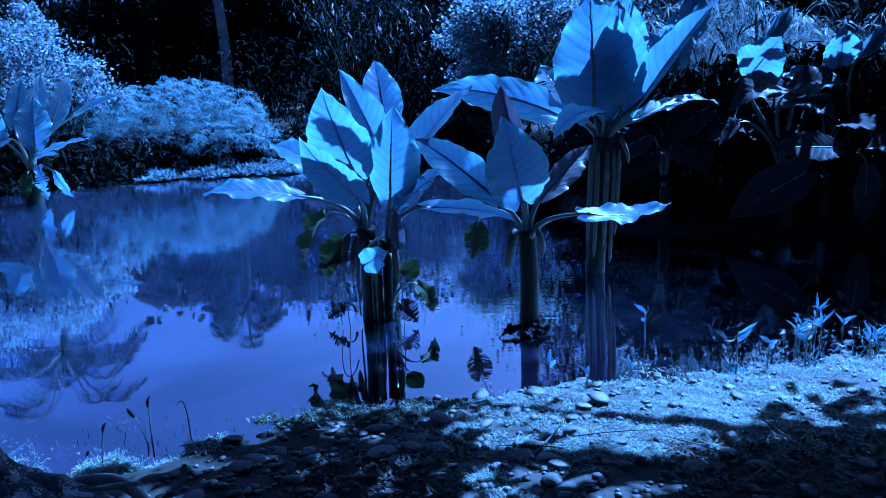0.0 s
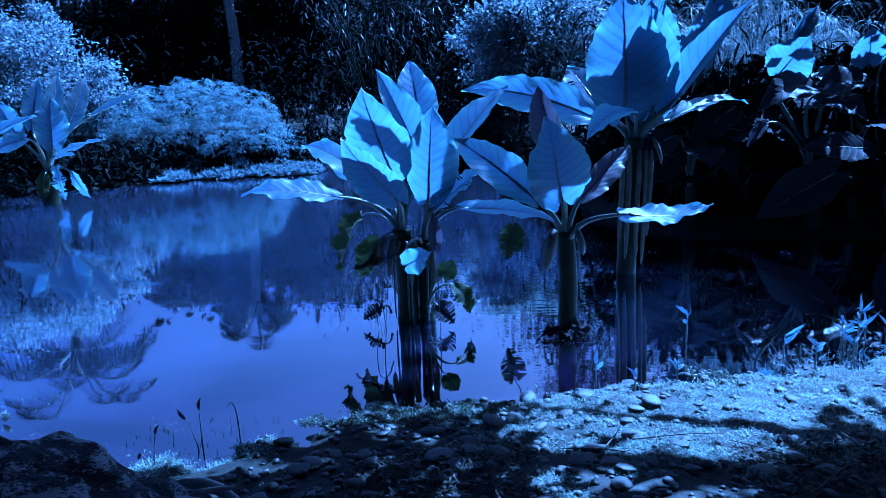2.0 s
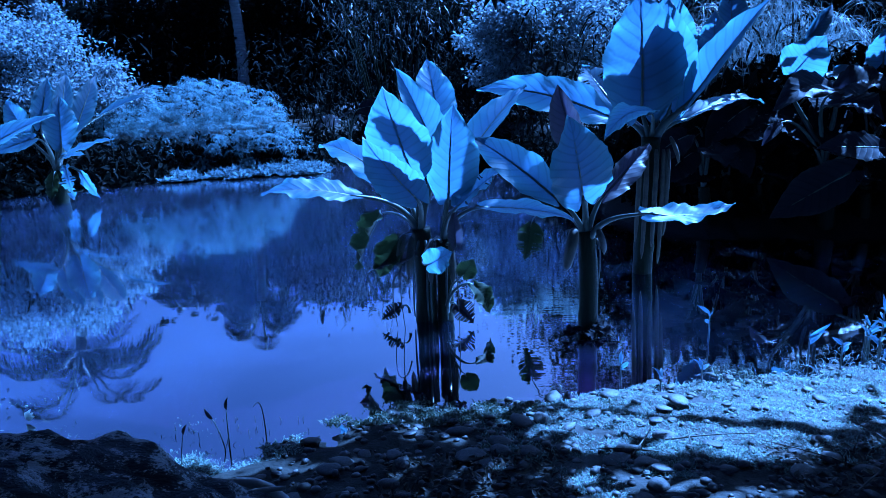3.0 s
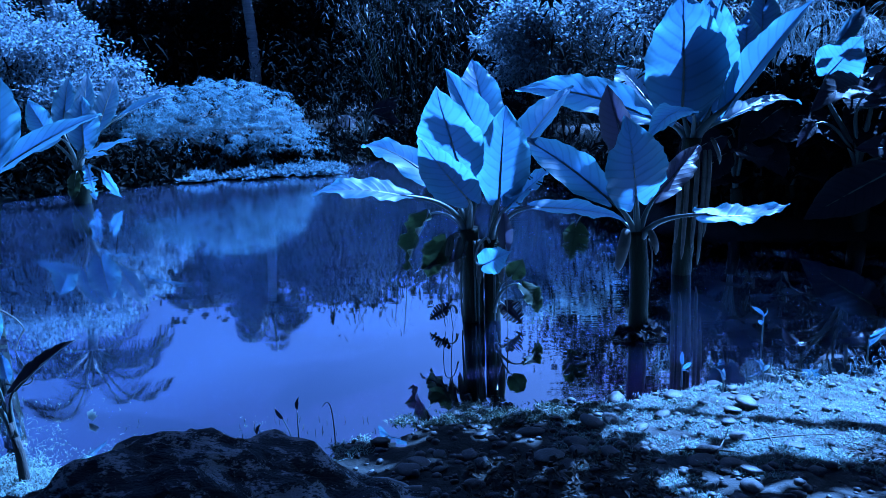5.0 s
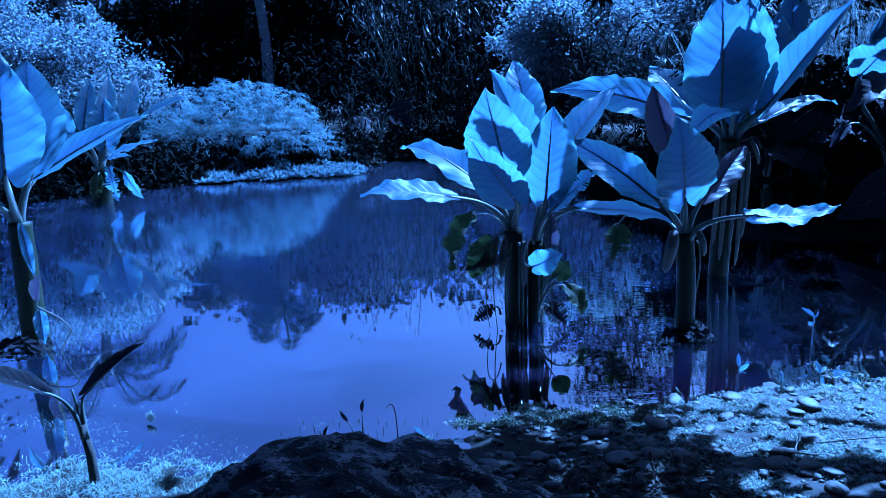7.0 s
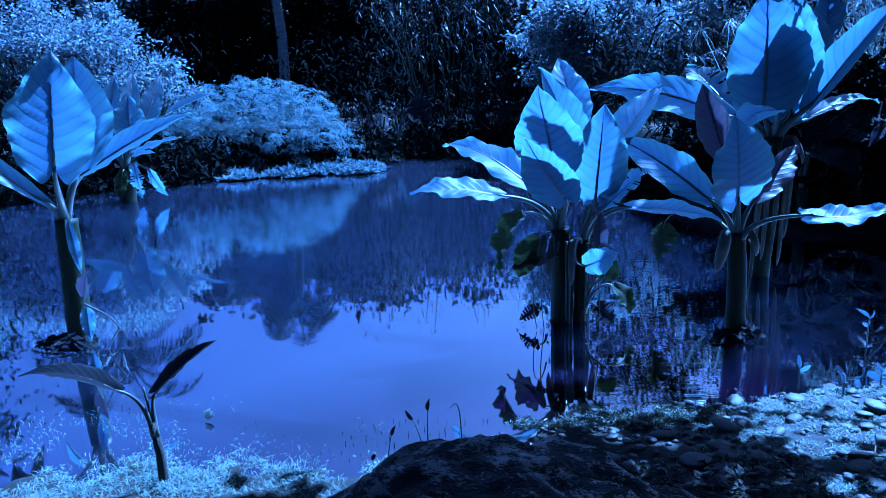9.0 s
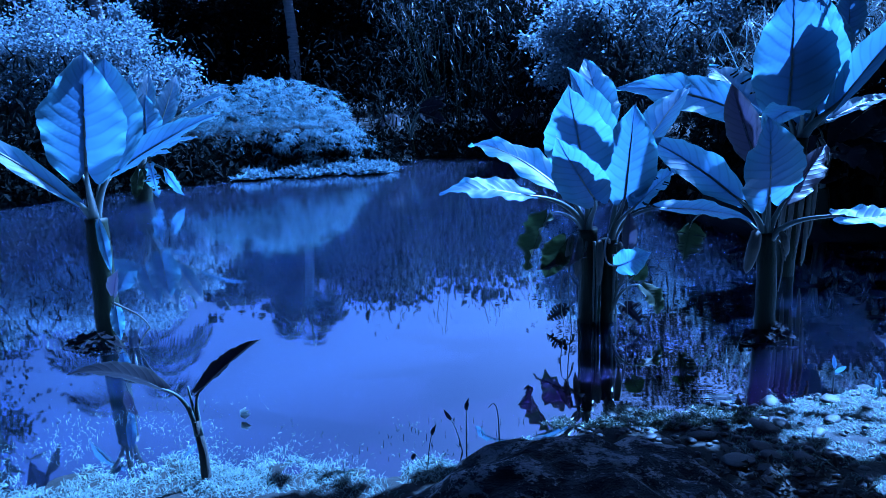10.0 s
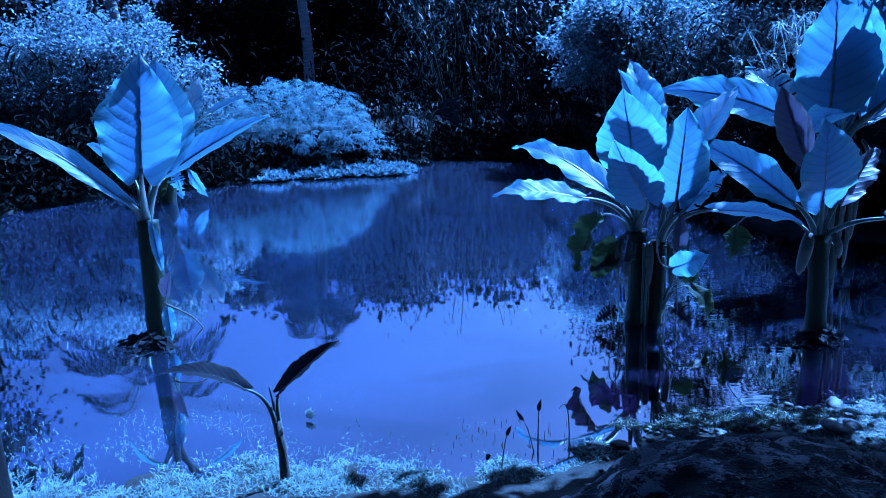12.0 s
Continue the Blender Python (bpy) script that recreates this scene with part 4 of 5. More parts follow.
def bamboo_grove(at, culms, label):
    """Thin jointed culms that fan out of one foot, with sprays of narrow leaves."""
    g = thing("bamboo", at, label, "bamboo")
    o = Vector(at)
    P, W = [], []
    for i in range(culms):
        lean = (i + 0.5) / culms * 2 - 1
        foot = o + Vector((0.75 * lean + rng.uniform(-0.2, 0.2), rng.uniform(-0.5, 0.5), -0.1))
        top = foot + Vector((lean * 1.15 + rng.uniform(-0.35, 0.35), rng.uniform(-0.5, 0.2), rng.uniform(2.6, 5.0)))
        rib = bezier(foot, foot.lerp(top, 0.35), foot.lerp(top, 0.7) - Vector((lean * 0.2, 0, 0)), top + Vector((lean * 0.5, -0.2, -0.35)), 14)
        part("culm", mesh_of("culm", *tube_data(rib, [0.022 * (1 - 0.05 * k) * (1.2 if k % 2 else 1.0) for k in range(14)], 6), STEM), g)
        for k in range(3, 14):
            m = int(rng.integers(0, 3) + (5 if k > 9 else 1 if k > 6 else 0))
            P.append(np.tile(tuple(rib[k]), (m, 1)) + rng.normal(0, 0.16, (m, 3)))
            W.append(np.array([0.25 * lean, -0.3, -0.75]) + rng.normal(0, 0.5, (m, 3)))
    P, W = np.concatenate(P), np.concatenate(W)
    n = len(P)
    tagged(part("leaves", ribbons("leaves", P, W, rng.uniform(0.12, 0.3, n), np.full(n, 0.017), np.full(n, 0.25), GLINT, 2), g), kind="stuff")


bamboo_grove((-2.3, 19.3, 0.4), 26, "bamboo clump with thin culms and glinting leaves in the shaded woods")


def undergrowth():
    """Shaded low growth along the banks, too dense to count."""
    n = 30000
    x = rng.uniform(-22, 16, n)
    edge = np.interp(x, FAR_X, FAR_Y)
    depth = rng.uniform(0.1, 1, n) ** 1.2 * 5.5
    y = edge + depth
    z = ground_height(x, y) + rng.uniform(0, 1, n) ** 1.3 * (0.5 + np.minimum(1.6, depth * 0.55) + 0.3 * np.sin(x * 2.1))
    keep = ~((x > 1.6) & (depth < 1.0)) & ~((x > -8.2) & (x < -4.4) & (y > edge + 0.7) & (y < 18.2))
    base = np.stack([x, y, z], 1)[keep]
    n = len(base)
    way = ball(n) + np.array([0, -0.3, 0.1])
    length = rng.uniform(0.12, 0.34, n)
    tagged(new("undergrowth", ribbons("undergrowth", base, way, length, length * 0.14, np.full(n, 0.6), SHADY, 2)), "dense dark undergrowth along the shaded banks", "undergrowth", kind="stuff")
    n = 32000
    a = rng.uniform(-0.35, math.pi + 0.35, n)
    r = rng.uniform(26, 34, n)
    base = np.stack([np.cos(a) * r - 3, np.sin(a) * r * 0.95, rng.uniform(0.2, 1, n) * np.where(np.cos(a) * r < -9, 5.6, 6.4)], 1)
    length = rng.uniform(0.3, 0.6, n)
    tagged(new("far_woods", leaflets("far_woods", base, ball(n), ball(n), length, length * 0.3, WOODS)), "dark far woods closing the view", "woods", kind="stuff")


undergrowth()


def bank_growth():
    """Broad leaves and litter, near-black for shade, that hide the soil of the shaded banks."""
    n = 30000
    x = np.concatenate([rng.uniform(-13, 9, n // 2), rng.uniform(1.6, 6.5, n // 4), rng.uniform(-13.5, -8.3, n - n // 2 - n // 4)])
    edge = np.interp(x, FAR_X, FAR_Y)
    d = rng.uniform(-0.12, 1.2, n) + np.where(x > 1.4, 0.6, 0.0)
    y = edge + d
    hi = np.where(x > 1.6, 1.35, np.where(x < -8.5, 0.9, 0.45))
    z = np.maximum(ground_height(x, y), 0) + rng.uniform(0, 1, n) ** 1.6 * hi * np.minimum(1, 0.35 + np.maximum(d, 0))
    way = ball(n) + np.array([0, -0.5, 0.0])
    length = rng.uniform(0.10, 0.26, n)
    tagged(new("bank_growth", leaflets("bank_growth", np.stack([x, y, z], 1), way, ball(n) + np.array([0, -0.6, 0.6]), length, length * 0.24, SHADY)), "leaf litter and low growth at the water's edge, darkened for shade", "undergrowth", kind="stuff")


bank_growth()


def palm(at, crown, trunk_r, fronds, reach, label, rise=(-0.1, 0.9)):
    p = thing("palm_tree", at, label, "palm tree", "palms")
    at, crown = Vector(at), Vector(crown)
    n = 40
    pts = [at.lerp(crown, i / (n - 1)) + Vector((0.15 * math.sin(i / n * 3.0), 0, 0)) for i in range(n)]
    part("trunk", mesh_of("trunk", *tube_data(pts, [trunk_r * (1.15 - 0.3 * i / n) * (1.1 if i % 2 else 0.95) for i in range(n)], 12), PALM_BARK), p)
    for i in range(fronds):
        a = 2 * math.pi * i / fronds + rng.uniform(-0.2, 0.2)
        up = rng.uniform(*rise)
        out = Vector((math.cos(a), math.sin(a), 0))
        rib = bezier(crown, crown + out * reach * 0.4 + Vector((0, 0, up * reach * 0.7)), crown + out * reach * 0.8 + Vector((0, 0, up * reach * 0.5)), crown + out * reach + Vector((0, 0, (up - 0.75) * reach * 0.6)), 12)
        fr = part("frond", mesh_of("frond", *tube_data(rib, [0.03 * (1 - 0.07 * k) for k in range(12)], 5), PETIOLE), p)
        k = 70
        s = np.linspace(0.12, 0.99, k).repeat(2)
        ribs = np.array([tuple(v) for v in rib])
        base = np.stack([np.interp(s * 11, np.arange(12), ribs[:, c]) for c in range(3)], 1)
        sgn = np.tile([1.0, -1.0], k)[:, None]
        side = np.array([-math.sin(a), math.cos(a), 0.0])[None] * sgn
        way = side + np.array(out)[None] * 0.5 + np.array([0, 0, -0.25]) + rng.normal(0, 0.1, (2 * k, 3))
        ln = (0.3 + 0.22 * reach) * np.sin(np.pi * (0.12 + 0.8 * s)) * rng.uniform(0.85, 1.1, 2 * k)
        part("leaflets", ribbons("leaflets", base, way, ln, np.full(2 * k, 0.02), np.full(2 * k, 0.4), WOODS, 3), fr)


palm((-12.6, 21.2, 0.6), (-13.2, 21.0, 6.2), 0.17, 17, 2.5, "palm with a spreading crown behind the small tree", (-0.5, 1.5))
palm((-7.75, 23.2, 0.7), (-7.75, 23.0, 5.2), 0.165, 24, 1.3, "palm with a pale ringed trunk in the shaded woods", (0.3, 2.4))
palm((-10.9, 25.2, 0.7), (-11.0, 25.2, 5.8), 0.17, 12, 1.6, "palm with a dim ringed trunk in the shaded woods")

# elephant ears that fill the bank, coloured near-black for its shade
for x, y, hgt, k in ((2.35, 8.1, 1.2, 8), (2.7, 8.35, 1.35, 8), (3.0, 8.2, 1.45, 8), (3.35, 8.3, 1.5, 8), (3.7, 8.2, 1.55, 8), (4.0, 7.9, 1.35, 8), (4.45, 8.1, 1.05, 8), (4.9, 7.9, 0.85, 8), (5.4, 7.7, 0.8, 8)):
    q = thing("elephant_ear", (x, y, 0.1), "elephant ear with wide drooping leaves, blackened for the bank's shade", "plant", "bank elephant ears")
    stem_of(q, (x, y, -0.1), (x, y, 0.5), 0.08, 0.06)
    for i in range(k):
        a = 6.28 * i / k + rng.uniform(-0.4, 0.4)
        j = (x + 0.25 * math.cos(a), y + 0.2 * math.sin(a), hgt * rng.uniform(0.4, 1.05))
        leaf(q, (x, y, 0.45), j, (j[0] + 0.5 * math.cos(a), j[1] + 0.35 * math.sin(a), j[2] - rng.uniform(0.0, 0.45)), 0.4, (0.2 * math.cos(a), -0.7, 0.7), mat=LEAF_SHADE_BLACK, arch=0.12, stalk=0.018)

# shaded elephant ears at the back of the pond
for (x, y, hgt) in ((-3.3, 17.6, 1.2), (0.9, 16.2, 1.1), (-0.9, 18.0, 0.8)):
    q = thing("elephant_ear", (x, y, 0.1), "dark elephant ear with dim purplish leaves in deep shade", "plant", "back elephant ears")
    c0 = (x, y, 0.45)
    stem_of(q, (x, y, -0.2), (x, y, 0.5), 0.08, 0.06)
    for k in range(5):
        a = rng.uniform(0, 6.28)
        j = (x + 0.35 * math.cos(a), y + 0.3 * math.sin(a), hgt * rng.uniform(0.8, 1.1))
        leaf(q, c0, j, (j[0] + 0.6 * math.cos(a), j[1] + 0.4 * math.sin(a), j[2] + rng.uniform(-0.35, 0.5)), 0.38, (0, -0.9, 0.6), mat=LEAF_DARK if k == 0 else LEAF_SHADE_BLACK)


# unseen woods added behind the near shore to block skylight
for x, y, h, w in ((-8.5, -1.5, 8, 3.4), (-4.0, -2.4, 8.5, 3.4), (0.5, -2.6, 8.5, 3.4), (5.0, -2.0, 8.5, 3.4), (9.0, 0.5, 9, 3.2), (-10.5, 3.0, 8, 3.0), (-12.5, 7.5, 8, 3.0), (10.5, 5.0, 9, 3.0)):
    tree((x, y - 1.0, 0.3), h, (x, y + (2.0 if abs(x) < 7 else 0), h * 0.74), (w, 3.6, h * 0.24), 85, 115, 0.55, WOODS, "unseen tall dark tree added over the near shore to block skylight", 0.26, 0.8, group="woods", limbs=7, lowest=3.9)

# a higher canopy, also out of view, added against skylight from overhead
for x in (-11.0, -6.0, -1.0, 4.0, 9.0):
    tree((x, -3.5, 0.3), 12, (x, 4.4, 12.0), (4.2, 3.0, 1.0), 105, 125, 0.82, WOODS, "unseen tall dark tree leaning far over, added to block skylight", 0.3, 0.8, group="woods", limbs=7)

# ---- the overhanging tree, mostly unseen, with leaves added to shade the near shore ----
def overhang():
    t = thing("overhanging_tree", (5.6, 2.6, 0.3), "broad, mostly unseen tree whose limbs and added leaves shade the near shore", "tree")
    limbs = [([(2.2, 6.6, 4.6), (2.1, 6.9, 3.8), (1.95, 7.0, 3.0), (1.85, 7.03, 2.55)], [0.03, 0.022, 0.015, 0.006]), ([(5.6, 2.6, 0.0), (5.5, 2.8, 1.6), (5.2, 3.4, 3.0), (4.6, 4.2, 4.2), (3.4, 5.0, 4.9)], [0.28, 0.24, 0.2, 0.16, 0.1]),
             ([(4.6, 4.2, 4.2), (3.0, 5.4, 4.6), (1.4, 5.9, 4.5), (-0.8, 6.2, 4.1), (-2.7, 6.3, 3.8)], [0.14, 0.11, 0.09, 0.06, 0.03]),
             ([(5.2, 3.4, 3.0), (4.4, 4.9, 3.9), (3.0, 6.0, 4.4), (2.2, 6.6, 4.6)], [0.12, 0.09, 0.06, 0.03]),
             ([(1.4, 5.9, 4.5), (0.5, 5.5, 3.6), (0.1, 5.1, 2.9), (-0.06, 4.8, 2.26)], [0.04, 0.03, 0.018, 0.008])]
    part("trunk", tubes_mesh("trunk", limbs, BARK, 9), t)
    boughs = [Vector(a).lerp(Vector(b), k / 6) for pts, r in limbs[1:4] for a, b in zip(pts[1:], pts[2:]) for k in range(6)]
    for joint, tip, width in SHADE_LEAVES:
        j, e = Vector(joint) + TO_SUN * 2.6, Vector(tip) + TO_SUN * 2.6
        blade = leaf(t, None, j, e, width, (0, -1, 0), fold=0.05, arch=0.0, mat=LEAF_SHADE_BLACK)
        near = min(boughs, key=lambda p: (p - j).length)
        part("petiole", mesh_of("petiole", *tube_data(bezier(near, near.lerp(j, 0.4) + Vector((0, 0, 0.2)), j + (j - e) * 0.3, j, 10), [0.006 - 0.0003 * i for i in range(10)], 6), PETIOLE), blade)
    # leaf clumps added up the sunbeam to cast shade: x, y, z, spread, leaves
    P, Wd, Fc, Ln = [], [], [], []
    for tx, ty, tz, up, sp, k in SHADE:
        cx, cy, cz = Vector((tx, ty, tz)) + TO_SUN * up
        off = rng.normal(0, 1, (k, 3)) * np.array([sp, sp * 0.8, min(0.22, sp)])
        P.append(np.array([cx, cy, cz]) + off)
        Wd.append(unit(off) + rng.normal(0, 0.5, (k, 3)) + np.array([0, 0, -0.3]))
        Fc.append(np.array([0.2, 0.5, 1.0]) + rng.normal(0, 0.4, (k, 3)))
        Ln.append(rng.uniform(0.14, 0.26, k) * (1.0 if sp > 0.18 else 0.45))
    ln = np.concatenate(Ln)
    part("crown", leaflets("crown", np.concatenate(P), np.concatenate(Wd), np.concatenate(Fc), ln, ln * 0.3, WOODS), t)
    k = 9
    a = np.linspace(0, 5.6, k)
    base = np.tile([-0.06, 4.8, 2.26], (k, 1))
    way = np.stack([np.cos(a), 0.4 * np.sin(a), -0.5 - 0.5 * np.abs(np.sin(a))], 1)
    for bx, by, bz in ((1.78, 7.0, 2.52), (1.95, 7.05, 2.5), (2.12, 7.0, 2.56), (1.6, 7.1, 2.58)):
        part("hanging_leaves", leaflets("hanging_leaves", np.tile([bx, by, bz], (k, 1)), way + rng.normal(0, 0.25, (k, 3)), np.tile([0, -1, 0.4], (k, 1)), np.full(k, 0.17), np.full(k, 0.026), FINE), t)
    part("hanging_leaves", leaflets("hanging_leaves", base, way, np.tile([0, -1, 0.4], (k, 1)), np.full(k, 0.13), np.full(k, 0.018), WOODS), t)


# unseen clumps added for shade: where it falls, distance up the sunbeam, spread, leaves
SHADE = [(-1.45, 1.45, 0.9, 4.2, 0.22, 36), (-1.05, 1.5, 0.95, 4.2, 0.19, 26), (-0.85, 1.45, 0.95, 4.2, 0.08, 70), (-0.6, 1.2, 0.7, 4.4, 0.17, 130), (-0.75, 2.6, 0.2, 4.7, 0.26, 170), (-0.3, 2.75, 0.1, 4.8, 0.26, 100), (-0.2, 2.2, 0.2, 4.7, 0.25, 120),
         (0.2, 1.75, 0.3, 4.6, 0.25, 120), (1.5, 2.15, 0.3, 4.6, 0.25, 280), (1.25, 2.6, 0.2, 4.7, 0.18, 260),
         (2.1, 1.9, 0.3, 4.6, 0.3, 220), (-0.4, 3.1, 0.05, 4.8, 0.22, 80), (-0.75, 3.35, 0.05, 4.8, 0.17, 150), (-0.4, 3.5, 0.05, 4.8, 0.17, 90), (0.05, 3.3, 0.05, 4.8, 0.16, 60), (-1.8, 2.45, 0.2, 4.6, 0.26, 300), (-1.45, 2.7, 0.15, 4.6, 0.13, 110),
         (4.3, 6.8, 0.3, 3.6, 0.2, 300), (2.75, 5.95, 0.0, 4.4, 0.38, 260), (3.6, 5.9, 0.0, 4.4, 0.4, 230), (3.2, 5.2, 0.0, 4.4, 0.28, 90), (1.8, 7.45, 0.0, 4.4, 0.16, 220), (2.3, 7.5, 0.0, 4.4, 0.18, 260), (2.85, 7.55, 0.0, 4.4, 0.16, 220), (3.5, 7.6, 0.0, 4.4, 0.2, 260), (4.1, 7.5, 0.0, 4.4, 0.24, 280), (4.8, 7.3, 0.0, 4.4, 0.25, 240),
         (1.25, 2.35, 0.2, 4.7, 0.2, 260), (2.2, 7.7, 1.0, 3.4, 0.2, 220), (1.85, 3.0, 0.1, 4.7, 0.2, 130), (1.45, 2.75, 0.2, 4.7, 0.15, 300),
         (-0.5, 5.1, 0.5, 3.0, 0.12, 120), (0.54, 4.85, 0.4, 3.0, 0.1, 120), (1.3, 6.3, 0.5, 3.0, 0.16, 160)]
# the same tree's unseen leaves, added for shade: joint's shade, tip's shade, width
SHADE_LEAVES = [((1.08, 6.45, 1.12), (1.02, 6.45, 1.88), 0.42), ((-0.82, 4.65, 0.75), (-1.06, 4.65, 1.16), 0.3), ((-0.17, 5.0, 0.74), (-0.19, 5.0, 1.42), 0.16), ((0.53, 4.96, 0.76), (-0.08, 4.96, 0.84), 0.22),
         ((0.36, 4.7, 0.98), (0.25, 4.7, 1.74), 0.9), ((0.42, 5.05, 0.89), (-0.11, 5.05, 1.27), 0.38),
         ((-3.96, 4.72, 1.14), (-4.25, 4.72, 1.34), 0.16), ((-4.2, 4.8, 1.0), (-4.72, 4.62, 1.42), 0.3), ((-3.95, 5.05, 1.12), (-3.55, 5.2, 1.42), 0.18), ((3.75, 7.85, 1.66), (3.3, 7.85, 1.76), 0.22)]
overhang()


# ---- the near shore ----
def rock_mesh(name, radii, seed, sub=4, rough=0.18, mat=None, crag=0.0):
    bm = bmesh.new()
    bmesh.ops.create_icosphere(bm, subdivisions=sub, radius=1)
    for v in bm.verts:
        p = v.co.copy()
        k = 1 + crag * abs(noise.noise(p * 5 + Vector((seed, seed, 0)))) + crag * 0.6 * abs(noise.noise(p * 12 + Vector((seed, 0, seed)))) + rough * noise.noise(p * 1.3 + Vector((seed, 0, 0))) + rough * 0.5 * noise.noise(p * 3.1 + Vector((0, seed, 0))) + rough * 0.22 * noise.noise(p * 8 + Vector((0, 0, seed)))
        v.co = Vector((p.x * radii[0], p.y * radii[1], p.z * radii[2])) * k
    me = bpy.data.meshes.new(name)
    bm.to_mesh(me)
    bm.free()
    me.polygons.foreach_set("use_smooth", np.ones(len(me.polygons), bool))
    me.materials.append(mat or STONE)
    return me


def boulder(at, radii, seed, label, turn=0):
    ob = new("boulder", rock_mesh("boulder", radii, seed, 6 if radii[0] > 0.5 else 5, 0.075, ROCK, 0.1))
    for v in ob.data.vertices:          # a crest a little off the middle
        if v.co.z > 0:
            v.co.z += 0.11 * radii[0] * math.exp(-((v.co.x / radii[0] + 0.1) / 0.32) ** 2) * v.co.z / radii[2]
    ob.matrix_world = pose(*at, 0, 0, turn)
    return tagged(ob, label, "boulder")


boulder((-1.08, 1.38, 0.36), (0.92, 0.4, 0.56), 3.3, "large dark weathered boulder with pale patches")
boulder((-0.84, 1.66, 0.34), (0.27, 0.24, 0.32), 5.2, "dark knob of rock at the boulder's foot", 20)
boulder((0.05, 1.75, 0.1), (0.4, 0.3, 0.3), 9.1, "low dark slab of rock beside the boulder", 8)


# pale tubes stand in for the boulder's sunlit edge
root = thing("root", (-0.6, 1.72, 0.4), "pale bent strip standing in for the rock's sunlit edge", "root")
stalk(root, ((-0.92, 1.8, 0.69), (-0.76, 1.83, 0.745), (-0.64, 1.78, 0.76), (-0.56, 1.68, 0.4)), 0.021, LIT_EDGE, "stem")
stalk(root, ((-0.9, 1.72, 0.7), (-0.8, 1.74, 0.73), (-0.74, 1.75, 0.74), (-0.68, 1.77, 0.73)), 0.012, LIT_EDGE, "stem")


def stones():
    kinds = [rock_mesh("stone", (1, rng.uniform(0.65, 0.9), rng.uniform(0.24, 0.42)), 11.0 * k + 2, 2, 0.3) for k in range(9)]
    placed, tries = [], 0
    while len(placed) < 330 and tries < 9000:
        tries += 1
        x = rng.uniform(-1.2, 3.4)
        y = rng.uniform(1.5, 4.0)
        if y > np.interp(x, NEAR_X, NEAR_Y) + 0.05:
            continue
        if y > 2.8 and x > 0.2 and rng.uniform() < 0.55:
            continue
        r = 0.022 + 0.045 * rng.uniform(0, 1) ** 3
        if any((x - a) ** 2 + (y - b) ** 2 < (0.8 * (r + c)) ** 2 for a, b, c in placed):
            continue
        placed.append((x, y, r))
        ob = new("stone", kinds[int(rng.integers(0, 9))])
        z = float(ground_height(np.array(x), np.array(y)))
        ob.matrix_world = pose(x, y, z + r * 0.22, rng.uniform(-14, 14), rng.uniform(-14, 14), rng.uniform(0, 360)) @ Matrix.Diagonal((r, r, r, 1))
        tagged(ob, "rounded grey river stone lying on the shore", "stone", "shore stones")
    for i in range(34):
        x, y, r = rng.uniform(-0.3, 3.2), rng.uniform(1.65, 3.1), rng.uniform(0.04, 0.075)
        if any((x - p) ** 2 + (y - q) ** 2 < (0.75 * (r + s)) ** 2 for p, q, s in placed if s > 0.045):
            continue
        placed.append((x, y, r))
        ob = new("stone", kinds[int(rng.integers(0, 4))])
        z = float(ground_height(np.array(x), np.array(y)))
        ob.matrix_world = pose(x, y, z + r * 0.12, rng.uniform(-9, 9), rng.uniform(-9, 9), rng.uniform(0, 360)) @ Matrix.Diagonal((r, r, r * 0.6, 1))
        tagged(ob, "flat smooth river stone half sunk in the shore", "stone", "shore stones")
    for x, y, r in ((1.2, 2.82, 0.05), (0.62, 3.1, 0.06), (-1.75, 2.6, 0.09), (0.0, 3.35, 0.075), (-0.3, 3.3, 0.07), (-0.85, 2.9, 0.06), (-1.7, 2.3, 0.1)):
        ob = new("stone", kinds[int(rng.integers(0, 4))])
        ob.matrix_world = pose(x, y, float(ground_height(np.array(x), np.array(y))) + r * 0.3, 0, 0, rng.uniform(0, 360)) @ Matrix.Diagonal((r, r, r * 0.8, 1))
        tagged(ob, "larger rounded dark stone on the shore", "stone", "shore stones")


stones()


def pebbles():
    bm = bmesh.new()
    bmesh.ops.create_icosphere(bm, subdivisions=1, radius=1)
    ico = np.array([tuple(v.co) for v in bm.verts])
    tri = np.array([[v.index for v in f.verts] for f in bm.faces])
    bm.free()
    n = 5200
    x, y = rng.uniform(-2.6, 3.6, n), rng.uniform(1.2, 4.4, n)
    ok = (y < np.interp(x, NEAR_X, NEAR_Y) + 0.12) & (x > -1.2) & ~((y > 2.8) & (x > 0.2) & (rng.uniform(0, 1, n) < 0.7))
    x, y = x[ok], y[ok]
    n = len(x)
    r = rng.uniform(0.007, 0.024, n)
    sc = np.stack([r * rng.uniform(0.8, 1.3, n), r * rng.uniform(0.8, 1.3, n), r * rng.uniform(0.4, 0.7, n)], 1)
    V = (ico[None] + rng.normal(0, 0.08, (n, 12, 3))) * sc[:, None] + np.stack([x, y, ground_height(x, y) + r * 0.25], 1)[:, None]
    F = (tri[None] + (np.arange(n) * 12)[:, None, None]).reshape(-1, 3)
    tagged(new("gravel", mesh_of("gravel", V.reshape(-1, 3), F, PEBBLE)), "small dark pebbles strewn over the shore", "gravel", kind="stuff")


pebbles()


